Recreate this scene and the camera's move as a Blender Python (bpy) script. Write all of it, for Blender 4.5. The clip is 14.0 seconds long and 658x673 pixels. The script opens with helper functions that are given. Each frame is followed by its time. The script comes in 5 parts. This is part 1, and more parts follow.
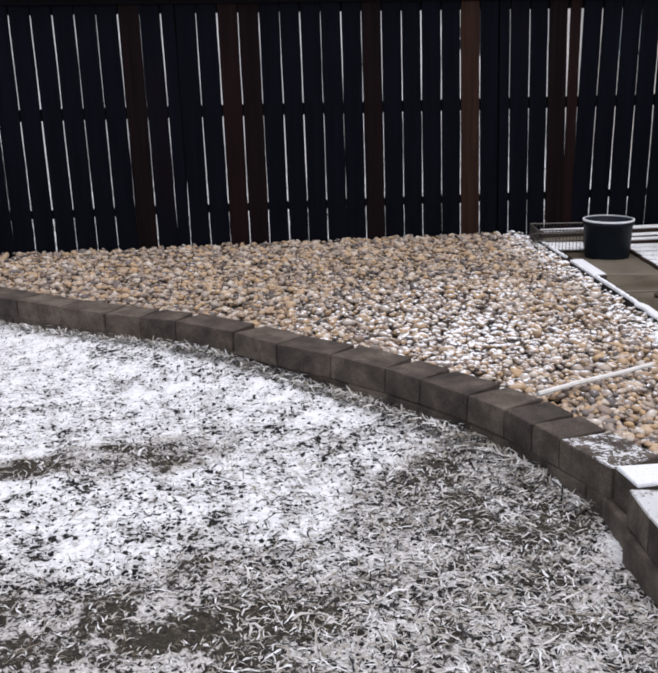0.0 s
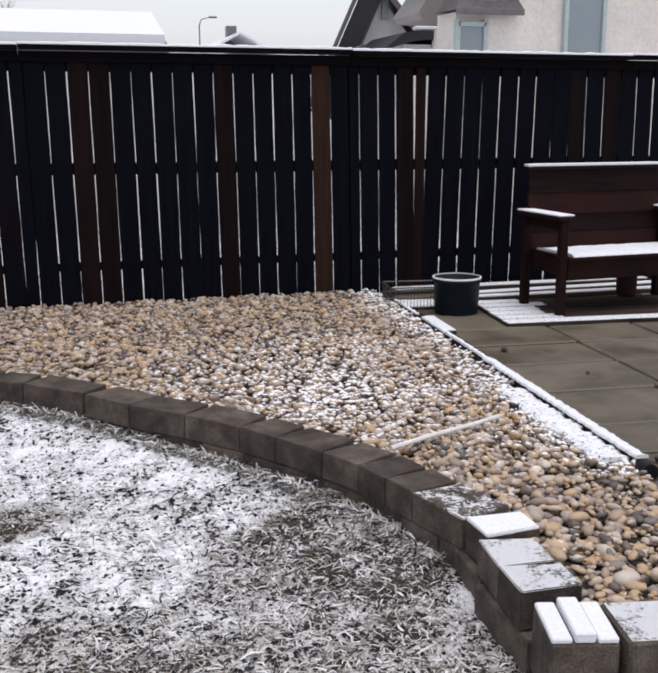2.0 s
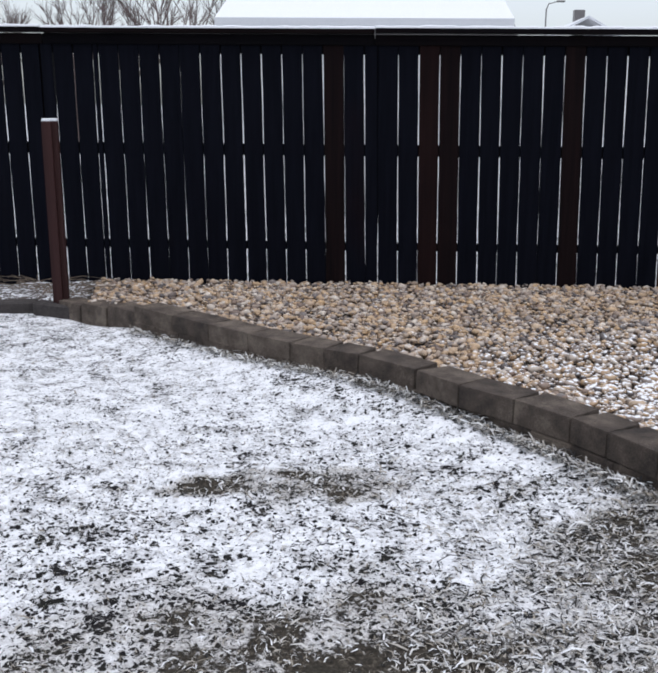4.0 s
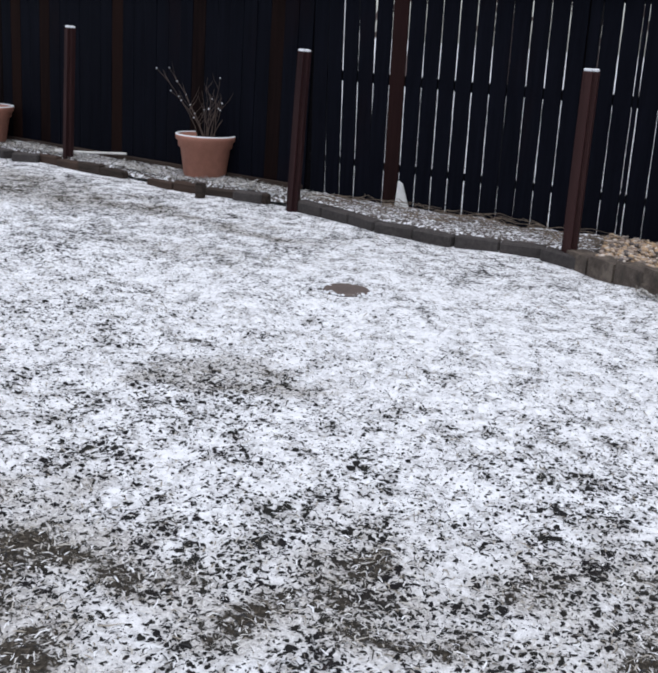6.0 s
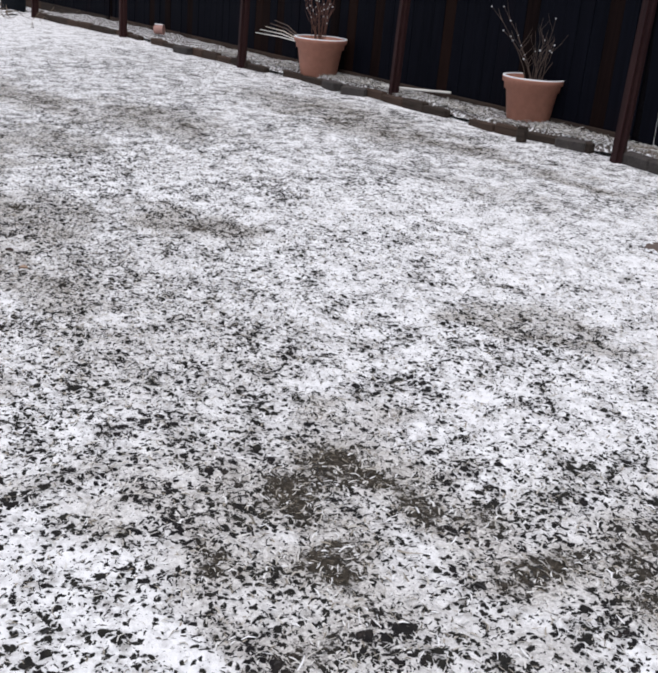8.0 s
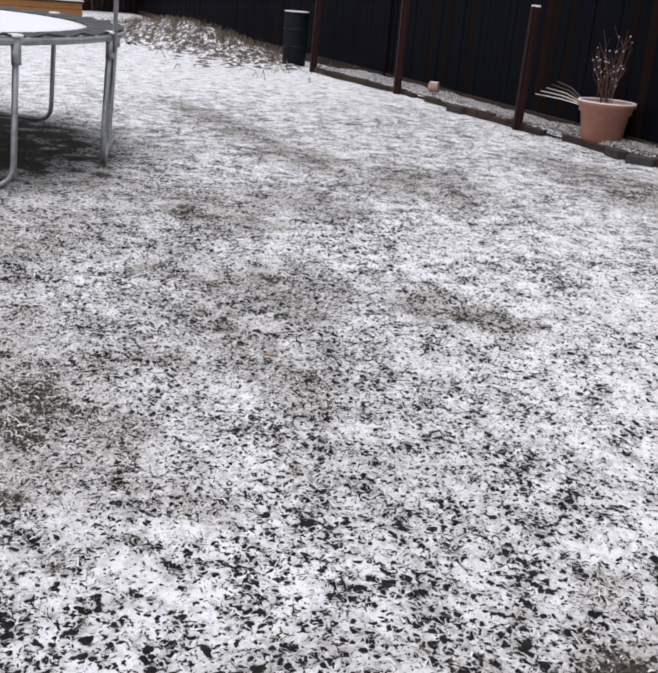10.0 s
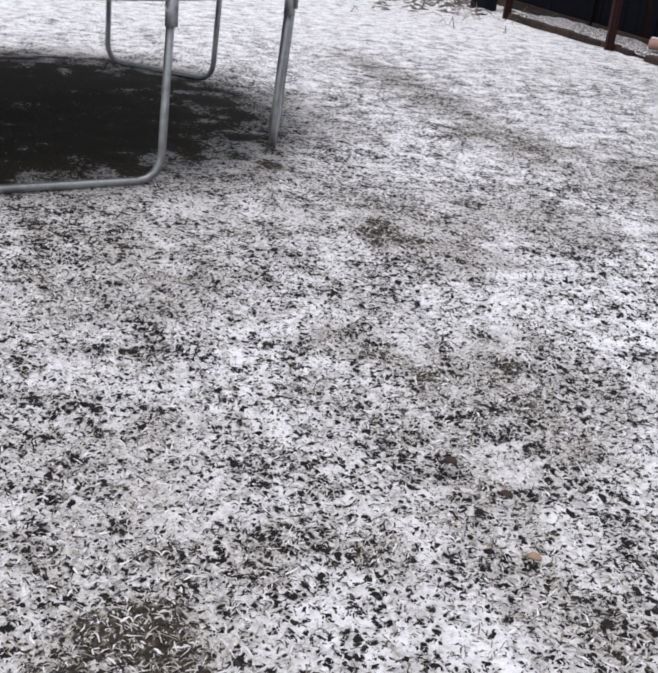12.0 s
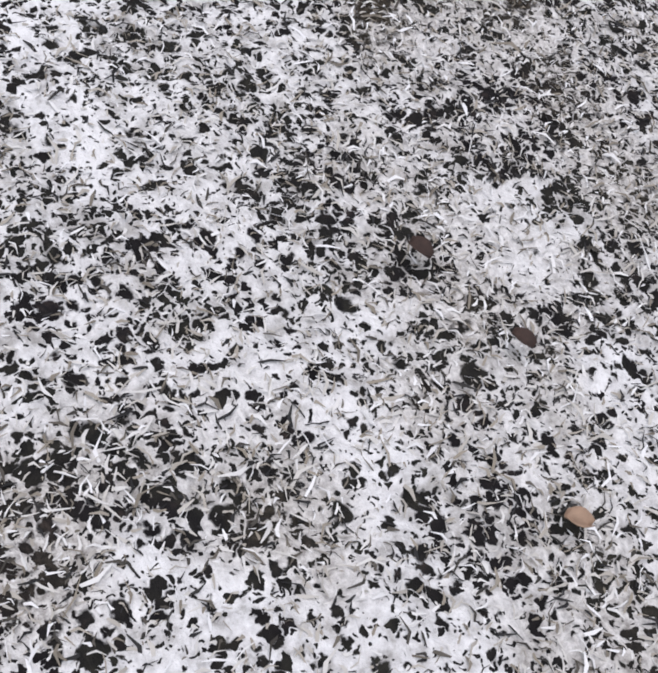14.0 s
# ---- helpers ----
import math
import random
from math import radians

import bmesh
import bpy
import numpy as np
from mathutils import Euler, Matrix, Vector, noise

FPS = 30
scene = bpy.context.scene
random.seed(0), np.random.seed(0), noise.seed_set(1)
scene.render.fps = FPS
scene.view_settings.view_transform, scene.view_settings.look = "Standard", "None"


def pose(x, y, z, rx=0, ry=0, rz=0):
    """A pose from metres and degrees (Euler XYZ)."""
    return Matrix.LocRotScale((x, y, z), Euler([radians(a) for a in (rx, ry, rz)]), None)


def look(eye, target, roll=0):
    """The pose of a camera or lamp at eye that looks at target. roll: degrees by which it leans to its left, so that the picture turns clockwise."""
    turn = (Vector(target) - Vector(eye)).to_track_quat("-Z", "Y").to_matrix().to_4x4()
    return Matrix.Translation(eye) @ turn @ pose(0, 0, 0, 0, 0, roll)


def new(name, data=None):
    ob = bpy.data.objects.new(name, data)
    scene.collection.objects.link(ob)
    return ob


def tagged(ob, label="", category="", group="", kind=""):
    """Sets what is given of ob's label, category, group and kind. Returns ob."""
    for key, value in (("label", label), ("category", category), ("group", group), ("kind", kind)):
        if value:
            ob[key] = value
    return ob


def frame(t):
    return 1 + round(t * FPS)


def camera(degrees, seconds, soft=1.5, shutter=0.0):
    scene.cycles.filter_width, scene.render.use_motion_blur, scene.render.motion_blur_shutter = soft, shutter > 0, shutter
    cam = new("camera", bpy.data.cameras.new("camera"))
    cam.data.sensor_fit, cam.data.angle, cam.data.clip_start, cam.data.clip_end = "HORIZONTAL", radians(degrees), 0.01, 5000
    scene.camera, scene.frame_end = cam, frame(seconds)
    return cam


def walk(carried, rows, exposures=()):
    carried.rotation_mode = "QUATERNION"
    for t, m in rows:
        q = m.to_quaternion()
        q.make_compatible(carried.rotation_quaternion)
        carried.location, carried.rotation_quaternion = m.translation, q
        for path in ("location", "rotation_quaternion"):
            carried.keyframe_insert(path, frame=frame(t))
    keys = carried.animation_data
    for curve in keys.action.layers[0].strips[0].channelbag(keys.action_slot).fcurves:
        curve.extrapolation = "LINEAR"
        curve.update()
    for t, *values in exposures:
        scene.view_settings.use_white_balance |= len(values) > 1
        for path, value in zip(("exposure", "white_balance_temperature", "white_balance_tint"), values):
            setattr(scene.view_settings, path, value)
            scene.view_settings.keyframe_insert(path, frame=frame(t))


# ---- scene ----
cam = camera(36.5, 14.0, 2.3)
PATH = [
    (0, (0.031, -1.079, 1.47), (0.299, 0.829, 0.934), -1.1),
    (0.5, (0.074, -1.086, 1.466), (0.621, 0.783, 1.013), -0.9),
    (1, (0.073, -1.083, 1.463), (0.686, 0.771, 1.031), -0.2),
    (1.5, (0.066, -1.087, 1.464), (0.661, 0.774, 1.038), -0.1),
    (2, (0.061, -1.08, 1.463), (0.608, 0.796, 1.039), -0.1),
    (2.2, (0.056, -1.084, 1.473), (0.578, 0.798, 1.045), 0.1),
    (4.3, (-0.04, -1.057, 1.438), (-0.248, 0.88, 0.983), 1.5),
    (4.5, (-0.075, -1.102, 1.45), (-0.367, 0.82, 0.982), 2.4),
    (5, (-0.106, -1.135, 1.45), (-0.63, 0.728, 0.944), 3.0),
    (5.5, (-0.153, -1.16, 1.452), (-0.893, 0.616, 0.905), 3.5),
    (6, (-0.209, -1.182, 1.443), (-1.141, 0.49, 0.865), 4.0),
    (6.5, (-0.229, -1.223, 1.46), (-1.319, 0.34, 0.854), 4.3),
    (7, (-0.251, -1.225, 1.45), (-1.459, 0.241, 0.823), 4.4),
    (7.5, (-0.268, -1.232, 1.448), (-1.556, 0.145, 0.782), 4.7),
    (8, (-0.277, -1.24, 1.439), (-1.624, 0.047, 0.711), 5.0),
    (8.2, (-0.276, -1.251, 1.436), (-1.644, -0.002, 0.682), 5.2),
    (10.3, (-1.099, -0.83, 1.434), (-2.763, 0.056, 0.768), 4.9),
    (10.5, (-1.27, -0.767, 1.451), (-2.924, 0.139, 0.783), 5.2),
    (11, (-1.663, -0.646, 1.401), (-3.363, 0.176, 0.741), 4.4),
    (11.5, (-2.102, -0.602, 1.424), (-3.912, -0.06, 0.767), 3.4),
    (12, (-2.507, -0.569, 1.436), (-4.221, 0.061, 0.62), 5.8),
    (12.5, (-2.876, -0.417, 1.301), (-4.398, 0.272, 0.202), 8.7),
    (13, (-3.234, -0.314, 1.149), (-4.488, 0.358, -0.256), 12.6),
    (13.5, (-3.575, -0.188, 1.113), (-4.598, 0.568, -0.431), 18.2),
    (14, (-3.875, -0.081, 1.06), (-4.841, 0.674, -0.521), 20.6),
]
# the clip's camera drifts from warm to blue and back as it turns
TONE = [(0, 0.15, 6500, 13), (2.2, 0.11, 6500, 13), (4.3, 0.08, 6130, 10), (5.2, 0.06, 6130, 10), (6.5, 0.06, 6300, 10), (7.5, 0.06, 6550, 11), (11, 0.04, 6580, 12), (14, 0.05, 6520, 13)]
walk(cam, [(t, look(eye, target, roll)) for t, eye, target, roll in PATH], TONE)

# ---- world, sun, exposure ----
world = bpy.data.worlds.new("overcast_sky")
scene.world = world
world.use_nodes = True
wn, wl = world.node_tree.nodes, world.node_tree.links
sky = wn.new("ShaderNodeTexSky")
sky.sky_type = "NISHITA"
sky.sun_disc = False
sky.sun_elevation, sky.sun_rotation = radians(80), radians(149)
sky.air_density, sky.dust_density, sky.ozone_density = 1.0, 1.6, 1.2
hsv = wn.new("ShaderNodeHueSaturation")
hsv.inputs["Saturation"].default_value = 0.27
wl.new(sky.outputs[0], hsv.inputs["Color"])
wl.new(hsv.outputs[0], wn["Background"].inputs[0])
wn["Background"].inputs[1].default_value = 0.17

sun = new("sun", bpy.data.lights.new("sun", "SUN"))
sun.data.energy, sun.data.angle, sun.data.color = 1.5, radians(40), (1.0, 0.965, 0.99)
sun.matrix_world = look((1.2, -2.0, 14), (0, 0, 0))


# ---- materials ----
def nodes_of(name):
    m = bpy.data.materials.new(name)
    m.use_nodes = True
    return m, m.node_tree.nodes, m.node_tree.links, m.node_tree.nodes["Principled BSDF"]


def tex_noise(n, l, scale, detail=4.0, rough=0.6, vec=None, distort=0.0):
    t = n.new("ShaderNodeTexNoise")
    t.inputs["Scale"].default_value, t.inputs["Detail"].default_value = scale, detail
    t.inputs["Roughness"].default_value, t.inputs["Distortion"].default_value = rough, distort
    if vec is not None:
        l.new(vec, t.inputs["Vector"])
    return t.outputs["Fac"]


def ramp(n, l, fac, stops):
    r = n.new("ShaderNodeValToRGB")
    e = r.color_ramp.elements
    while len(e) < len(stops):
        e.new(0.5)
    for k, (p, c) in enumerate(stops):
        e[k].position = p
        e[k].color = (*c, 1) if len(c) == 3 else c
    l.new(fac, r.inputs[0])
    return r.outputs[0]


def mixed(n, l, fac, a, b, mode="MIX"):
    m = n.new("ShaderNodeMix")
    m.data_type, m.blend_type = "RGBA", mode
    for v, s in ((fac, m.inputs[0]), (a, m.inputs[6]), (b, m.inputs[7])):
        if isinstance(v, (int, float)):
            s.default_value = v
        elif isinstance(v, tuple):
            s.default_value = (*v, 1)
        else:
            l.new(v, s)
    return m.outputs[2]


def calc(n, l, op, a, b=0.0, clamp=False):
    m = n.new("ShaderNodeMath")
    m.operation, m.use_clamp = op, clamp
    for v, s in ((a, m.inputs[0]), (b, m.inputs[1])):
        if isinstance(v, (int, float)):
            s.default_value = v
        else:
            l.new(v, s)
    return m.outputs[0]


def bumped(n, l, bsdf, height, strength=0.5, dist=0.01):
    b = n.new("ShaderNodeBump")
    b.inputs["Strength"].default_value, b.inputs["Distance"].default_value = strength, dist
    l.new(height, b.inputs["Height"])
    l.new(b.outputs[0], bsdf.inputs["Normal"])


def world_pos(n, l, scale=(1, 1, 1)):
    g = n.new("ShaderNodeNewGeometry")
    m = n.new("ShaderNodeMapping")
    m.inputs["Scale"].default_value = scale
    l.new(g.outputs["Position"], m.inputs["Vector"])
    return m.outputs[0]


def wood(name, dark, light, warm, rough=0.6, grain=(28, 28, 1.6), random_shift=0.6, long_axis="z", shine=0.12):
    """Stained timber: grain along its length, blotchy stain, each board its own tone."""
    m, n, l, b = nodes_of(name)
    g = {"z": grain, "x": (grain[2], grain[1], grain[0]), "y": (grain[0], grain[2], grain[1])}[long_axis]
    info = n.new("ShaderNodeObjectInfo")
    off = n.new("ShaderNodeVectorMath")
    off.operation = "ADD"
    l.new(world_pos(n, l, g), off.inputs[0])
    sc = n.new("ShaderNodeVectorMath")
    sc.operation = "SCALE"
    sc.inputs[0].default_value = (37, 53, 71)
    l.new(info.outputs["Random"], sc.inputs["Scale"])
    l.new(sc.outputs[0], off.inputs[1])
    fine = tex_noise(n, l, 1.0, 6, 0.65, off.outputs[0], 0.4)
    blot = tex_noise(n, l, 1.8, 3, 0.6, world_pos(n, l, (1, 1, 0.45)))
    c = ramp(n, l, fine, [(0.3, dark), (0.72, light)])
    tone = calc(n, l, "ADD", calc(n, l, "MULTIPLY", info.outputs["Random"], random_shift), calc(n, l, "MULTIPLY", blot, 0.6))
    warmed = ramp(n, l, tone, [(0.52, (0, 0, 0)), (0.95, (1, 1, 1))])
    c = mixed(n, l, warmed, c, mixed(n, l, fine, tuple(v * 0.55 for v in warm), warm))
    l.new(c, b.inputs["Base Color"])
    b.inputs["Roughness"].default_value = rough
    b.inputs["Specular IOR Level"].default_value = shine
    bumped(n, l, b, fine, 0.35, 0.004)
    return m


FENCE = wood("fence_stain", (0.0015, 0.0020, 0.0046), (0.0042, 0.0050, 0.0096), (0.015, 0.0056, 0.0054), 0.7, random_shift=0.22, shine=0.055)
FENCE_BROWN = wood("fence_stain_worn", (0.0030, 0.0022, 0.0030), (0.0115, 0.0058, 0.0060), (0.0250, 0.0105, 0.0098), 0.7, grain=(40, 40, 1.0), shine=0.06)
FENCE_GOLD = wood("fence_stain_bleached", (0.015, 0.0075, 0.0055), (0.044, 0.020, 0.0115), (0.09, 0.040, 0.020), 0.7)
FENCE_WORN = wood("fence_stain_faded", (0.004, 0.0026, 0.0028), (0.0135, 0.0074, 0.0068), (0.022, 0.0112, 0.0090), 0.7, shine=0.03)
CAP = wood("fence_cap_stain", (0.0022, 0.0022, 0.0034), (0.0058, 0.0050, 0.0062), (0.0085, 0.0053, 0.0055), 0.65, long_axis="x", shine=0.03)
POST = wood("post_stain", (0.014, 0.0068, 0.0078), (0.038, 0.0165, 0.017), (0.052, 0.023, 0.0215), 0.55)
BENCH = wood("bench_stain", (0.0058, 0.0030, 0.0032), (0.017, 0.0076, 0.0072), (0.040, 0.0155, 0.0125), 0.6, long_axis="x", shine=0.06)
TIMBER = wood("old_timber", (0.018, 0.014, 0.012), (0.06, 0.046, 0.038), (0.085, 0.055, 0.042), 0.8, long_axis="x")
LATH = wood("brown_lath", (0.14, 0.07, 0.042), (0.30, 0.155, 0.09), (0.33, 0.165, 0.095), 0.7)
CEDAR = wood("cedar", (0.24, 0.105, 0.04), (0.46, 0.23, 0.095), (0.42, 0.18, 0.07), 0.6, long_axis="y")
PALE_STICK = wood("weathered_white_stick", (0.55, 0.53, 0.50), (0.80, 0.79, 0.77), (0.62, 0.54, 0.45), 0.7, long_axis="x")


def snow_material(name, speckle=0.0, under=(0.12, 0.11, 0.10), spread=40.0):
    m, n, l, b = nodes_of(name)
    p = world_pos(n, l)
    f = tex_noise(n, l, 90, 4, 0.6, p)
    c = ramp(n, l, f, [(0.3, (0.68, 0.70, 0.73)), (0.7, (0.80, 0.81, 0.83))])
    if speckle:
        s = tex_noise(n, l, spread, 5, 0.62, p)
        hole = ramp(n, l, s, [(speckle - 0.03, (1, 1, 1)), (speckle + 0.03, (0, 0, 0))])
        c = mixed(n, l, hole, c, under)
    l.new(c, b.inputs["Base Color"])
    b.inputs["Roughness"].default_value = 0.75
    bumped(n, l, b, f, 0.5, 0.006)
    return m


SNOW = snow_material("snow")
SNOW_THIN = snow_material("thin_snow", 0.40, (0.11, 0.095, 0.085), 60)


def plain(name, color, rough=0.5, metal=0.0, vary=0.25, scale=30.0, bump=0.2, dist=0.003):
    m, n, l, b = nodes_of(name)
    p = world_pos(n, l)
    f = tex_noise(n, l, scale, 5, 0.6, p)
    g = tex_noise(n, l, scale * 0.12, 3, 0.6, p)
    t = calc(n, l, "ADD", calc(n, l, "MULTIPLY", f, 0.6), calc(n, l, "MULTIPLY", g, 0.4))
    lo, hi = tuple(v * (1 - vary) for v in color), tuple(min(1, v * (1 + vary)) for v in color)
    l.new(ramp(n, l, t, [(0.35, lo), (0.65, hi)]), b.inputs["Base Color"])
    b.inputs["Roughness"].default_value, b.inputs["Metallic"].default_value = rough, metal
    bumped(n, l, b, f, bump, dist)
    return m


TERRACOTTA = plain("terracotta_plastic", (0.37, 0.165, 0.115), 0.6, 0, 0.16, 14, 0.15)
POT_SOIL = plain("potting_soil", (0.05, 0.033, 0.024), 0.95, 0, 0.5, 60, 1.0, 0.02)
DARK_POT = plain("dark_green_grey_plastic", (0.0075, 0.0120, 0.0175), 0.5, 0, 0.2, 25, 0.05)
BLACK_PLASTIC = plain("black_plastic", (0.012, 0.012, 0.014), 0.5, 0, 0.3, 40, 0.1)
BIN_MAT = plain("blue_grey_plastic", (0.0058, 0.0085, 0.0125), 0.6, 0, 0.3, 12, 0.15)
STEEL = plain("galvanised_steel", (0.36, 0.37, 0.38), 0.42, 0.85, 0.25, 22, 0.1)
STEEL_DULL = plain("dull_steel_wire", (0.075, 0.068, 0.062), 0.5, 0.6, 0.3, 40, 0.1)
VINYL = plain("black_mat_vinyl", (0.03, 0.031, 0.034), 0.55, 0, 0.4, 20, 0.3)
TWIG = plain("twig_bark", (0.085, 0.058, 0.046), 0.8, 0, 0.45, 80, 0.3)
TWIG_RED = plain("red_twig_bark", (0.115, 0.05, 0.035), 0.7, 0, 0.4, 80, 0.3)
BARK_FAR = plain("bare_tree_bark", (0.115, 0.085, 0.08), 0.9, 0, 0.4, 20, 0.3)
STUCCO = plain("cream_stucco", (0.84, 0.775, 0.715), 0.9, 0, 0.10, 16, 0.8, 0.02)
GREY_SIDING = plain("warm_grey_siding", (0.36, 0.335, 0.33), 0.8, 0, 0.10, 8, 0.2)
WHITE_WALL = plain("white_siding", (0.86, 0.84, 0.83), 0.8, 0, 0.05, 8, 0.2)
SHINGLE = plain("grey_brown_shingle", (0.105, 0.092, 0.098), 0.9, 0, 0.4, 14, 0.6, 0.01)
DARK_TRIM = plain("dark_fascia", (0.022, 0.022, 0.028), 0.5, 0, 0.25, 10, 0.1)
TEAL_TRIM = plain("grey_green_window_trim", (0.48, 0.55, 0.55), 0.5, 0, 0.1, 10, 0.1)
WHITE_PAINT = plain("white_paint", (0.74, 0.74, 0.73), 0.5, 0, 0.1, 20, 0.15)
GUTTER = plain("gutter_metal", (0.16, 0.15, 0.15), 0.4, 0.3, 0.15, 10, 0.1)
BRUSH = plain("dry_brush", (0.15, 0.115, 0.085), 0.9, 0, 0.5, 30, 0.4)
PINK_CAN = plain("faded_pink_clay", (0.36, 0.2, 0.17), 0.6, 0, 0.2, 30, 0.2)
BROWN_LEAF = plain("dry_brown_leaf", (0.045, 0.026, 0.021), 0.85, 0, 0.45, 50, 0.4)
TAN_LEAF = plain("dry_tan_leaf", (0.29, 0.195, 0.135), 0.7, 0, 0.25, 60, 0.4)
PATIO_DIRT = plain("joint_soil", (0.05, 0.04, 0.032), 0.95, 0, 0.5, 40, 0.8, 0.01)
YELLOW = plain("faded_yellow_plastic", (0.4, 0.30, 0.07), 0.5, 0, 0.15, 20, 0.1)
RED_DARK = plain("dark_red_metal", (0.035, 0.011, 0.011), 0.6, 0.0, 0.3, 20, 0.1)
DRAIN_MAT = plain("brown_plastic_lid", (0.10, 0.075, 0.065), 0.6, 0, 0.3, 30, 0.4)

for dull in (DARK_POT, RED_DARK, BIN_MAT, BLACK_PLASTIC):
    dull.node_tree.nodes["Principled BSDF"].inputs["Specular IOR Level"].default_value = 0.14

# window glass that mirrors the grey sky
GLASS, gn, gl, gb = nodes_of("window_glass")
gb.inputs["Base Color"].default_value = (0.24, 0.29, 0.32, 1)
gb.inputs["Roughness"].default_value = 0.06
gb.inputs["Specular IOR Level"].default_value = 0.9


def block_material(name, snow_amount):
    """Cast concrete block: brown grey, pitted, damp blotches; snow grains lying on its top face."""
    m, n, l, b = nodes_of(name)
    p = world_pos(n, l)
    info = n.new("ShaderNodeObjectInfo")
    f = tex_noise(n, l, 160, 5, 0.7, p)
    g = tex_noise(n, l, 9, 4, 0.6, p)
    t = calc(n, l, "ADD", calc(n, l, "MULTIPLY", f, 0.45), calc(n, l, "MULTIPLY", g, 0.55))
    t = calc(n, l, "ADD", t, calc(n, l, "MULTIPLY", calc(n, l, "SUBTRACT", info.outputs["Random"], 0.5), 0.12))
    c = ramp(n, l, t, [(0.34, (0.026, 0.019, 0.015)), (0.5, (0.088, 0.067, 0.052)), (0.66, (0.20, 0.162, 0.128))])
    if snow_amount:
        geo = n.new("ShaderNodeNewGeometry")
        sep = n.new("ShaderNodeSeparateXYZ")
        l.new(geo.outputs["Normal"], sep.inputs[0])
        s = calc(n, l, "ADD", tex_noise(n, l, 75, 6, 0.72, p), calc(n, l, "MULTIPLY", tex_noise(n, l, 11, 3, 0.6, p), 0.9))
        s = calc(n, l, "MULTIPLY", s, calc(n, l, "GREATER_THAN", sep.outputs["Z"], 0.75))
        fac = ramp(n, l, s, [(1.02 - snow_amount, (0, 0, 0)), (1.18 - snow_amount, (1, 1, 1))])
        c = mixed(n, l, fac, c, (0.8, 0.81, 0.83))
    l.new(c, b.inputs["Base Color"])
    b.inputs["Roughness"].default_value = 0.88
    bumped(n, l, b, calc(n, l, "ADD", f, calc(n, l, "MULTIPLY", tex_noise(n, l, 45, 4, 0.65, p), 0.8)), 1.0, 0.010)
    return m


BLOCK = block_material("damp_concrete_block", 0.0)
BLOCK_SNOWY = block_material("snow_dusted_concrete_block", 0.25)
BLOCK_DUSTED = block_material("lightly_dusted_concrete_block", 0.04)


EDGE_STONE = plain("dark_edging_stone", (0.04, 0.034, 0.032), 0.85, 0, 0.45, 40, 0.6, 0.006)


def slab_material():
    m, n, l, b = nodes_of("wet_patio_slab")
    p = world_pos(n, l)
    info = n.new("ShaderNodeObjectInfo")
    f = tex_noise(n, l, 120, 5, 0.65, p)
    g = tex_noise(n, l, 2.6, 4, 0.6, p)
    t = calc(n, l, "ADD", calc(n, l, "MULTIPLY", f, 0.4), calc(n, l, "MULTIPLY", g, 0.6))
    c = ramp(n, l, t, [(0.34, (0.052, 0.041, 0.024)), (0.66, (0.128, 0.103, 0.066))])
    c2 = ramp(n, l, t, [(0.34, (0.15, 0.145, 0.135)), (0.66, (0.27, 0.26, 0.24))])
    c = mixed(n, l, calc(n, l, "MULTIPLY", info.outputs["Random"], 0.16), c, c2)
    l.new(c, b.inputs["Base Color"])
    l.new(ramp(n, l, g, [(0.4, (0.38, 0.38, 0.38)), (0.62, (0.7, 0.7, 0.7))]), b.inputs["Roughness"])
    w = n.new("ShaderNodeTexWave")
    w.inputs["Scale"].default_value = 22
    l.new(p, w.inputs["Vector"])
    bumped(n, l, b, calc(n, l, "ADD", f, calc(n, l, "MULTIPLY", w.outputs["Fac"], 0.5)), 0.35, 0.004)
    return m


SLAB = slab_material()


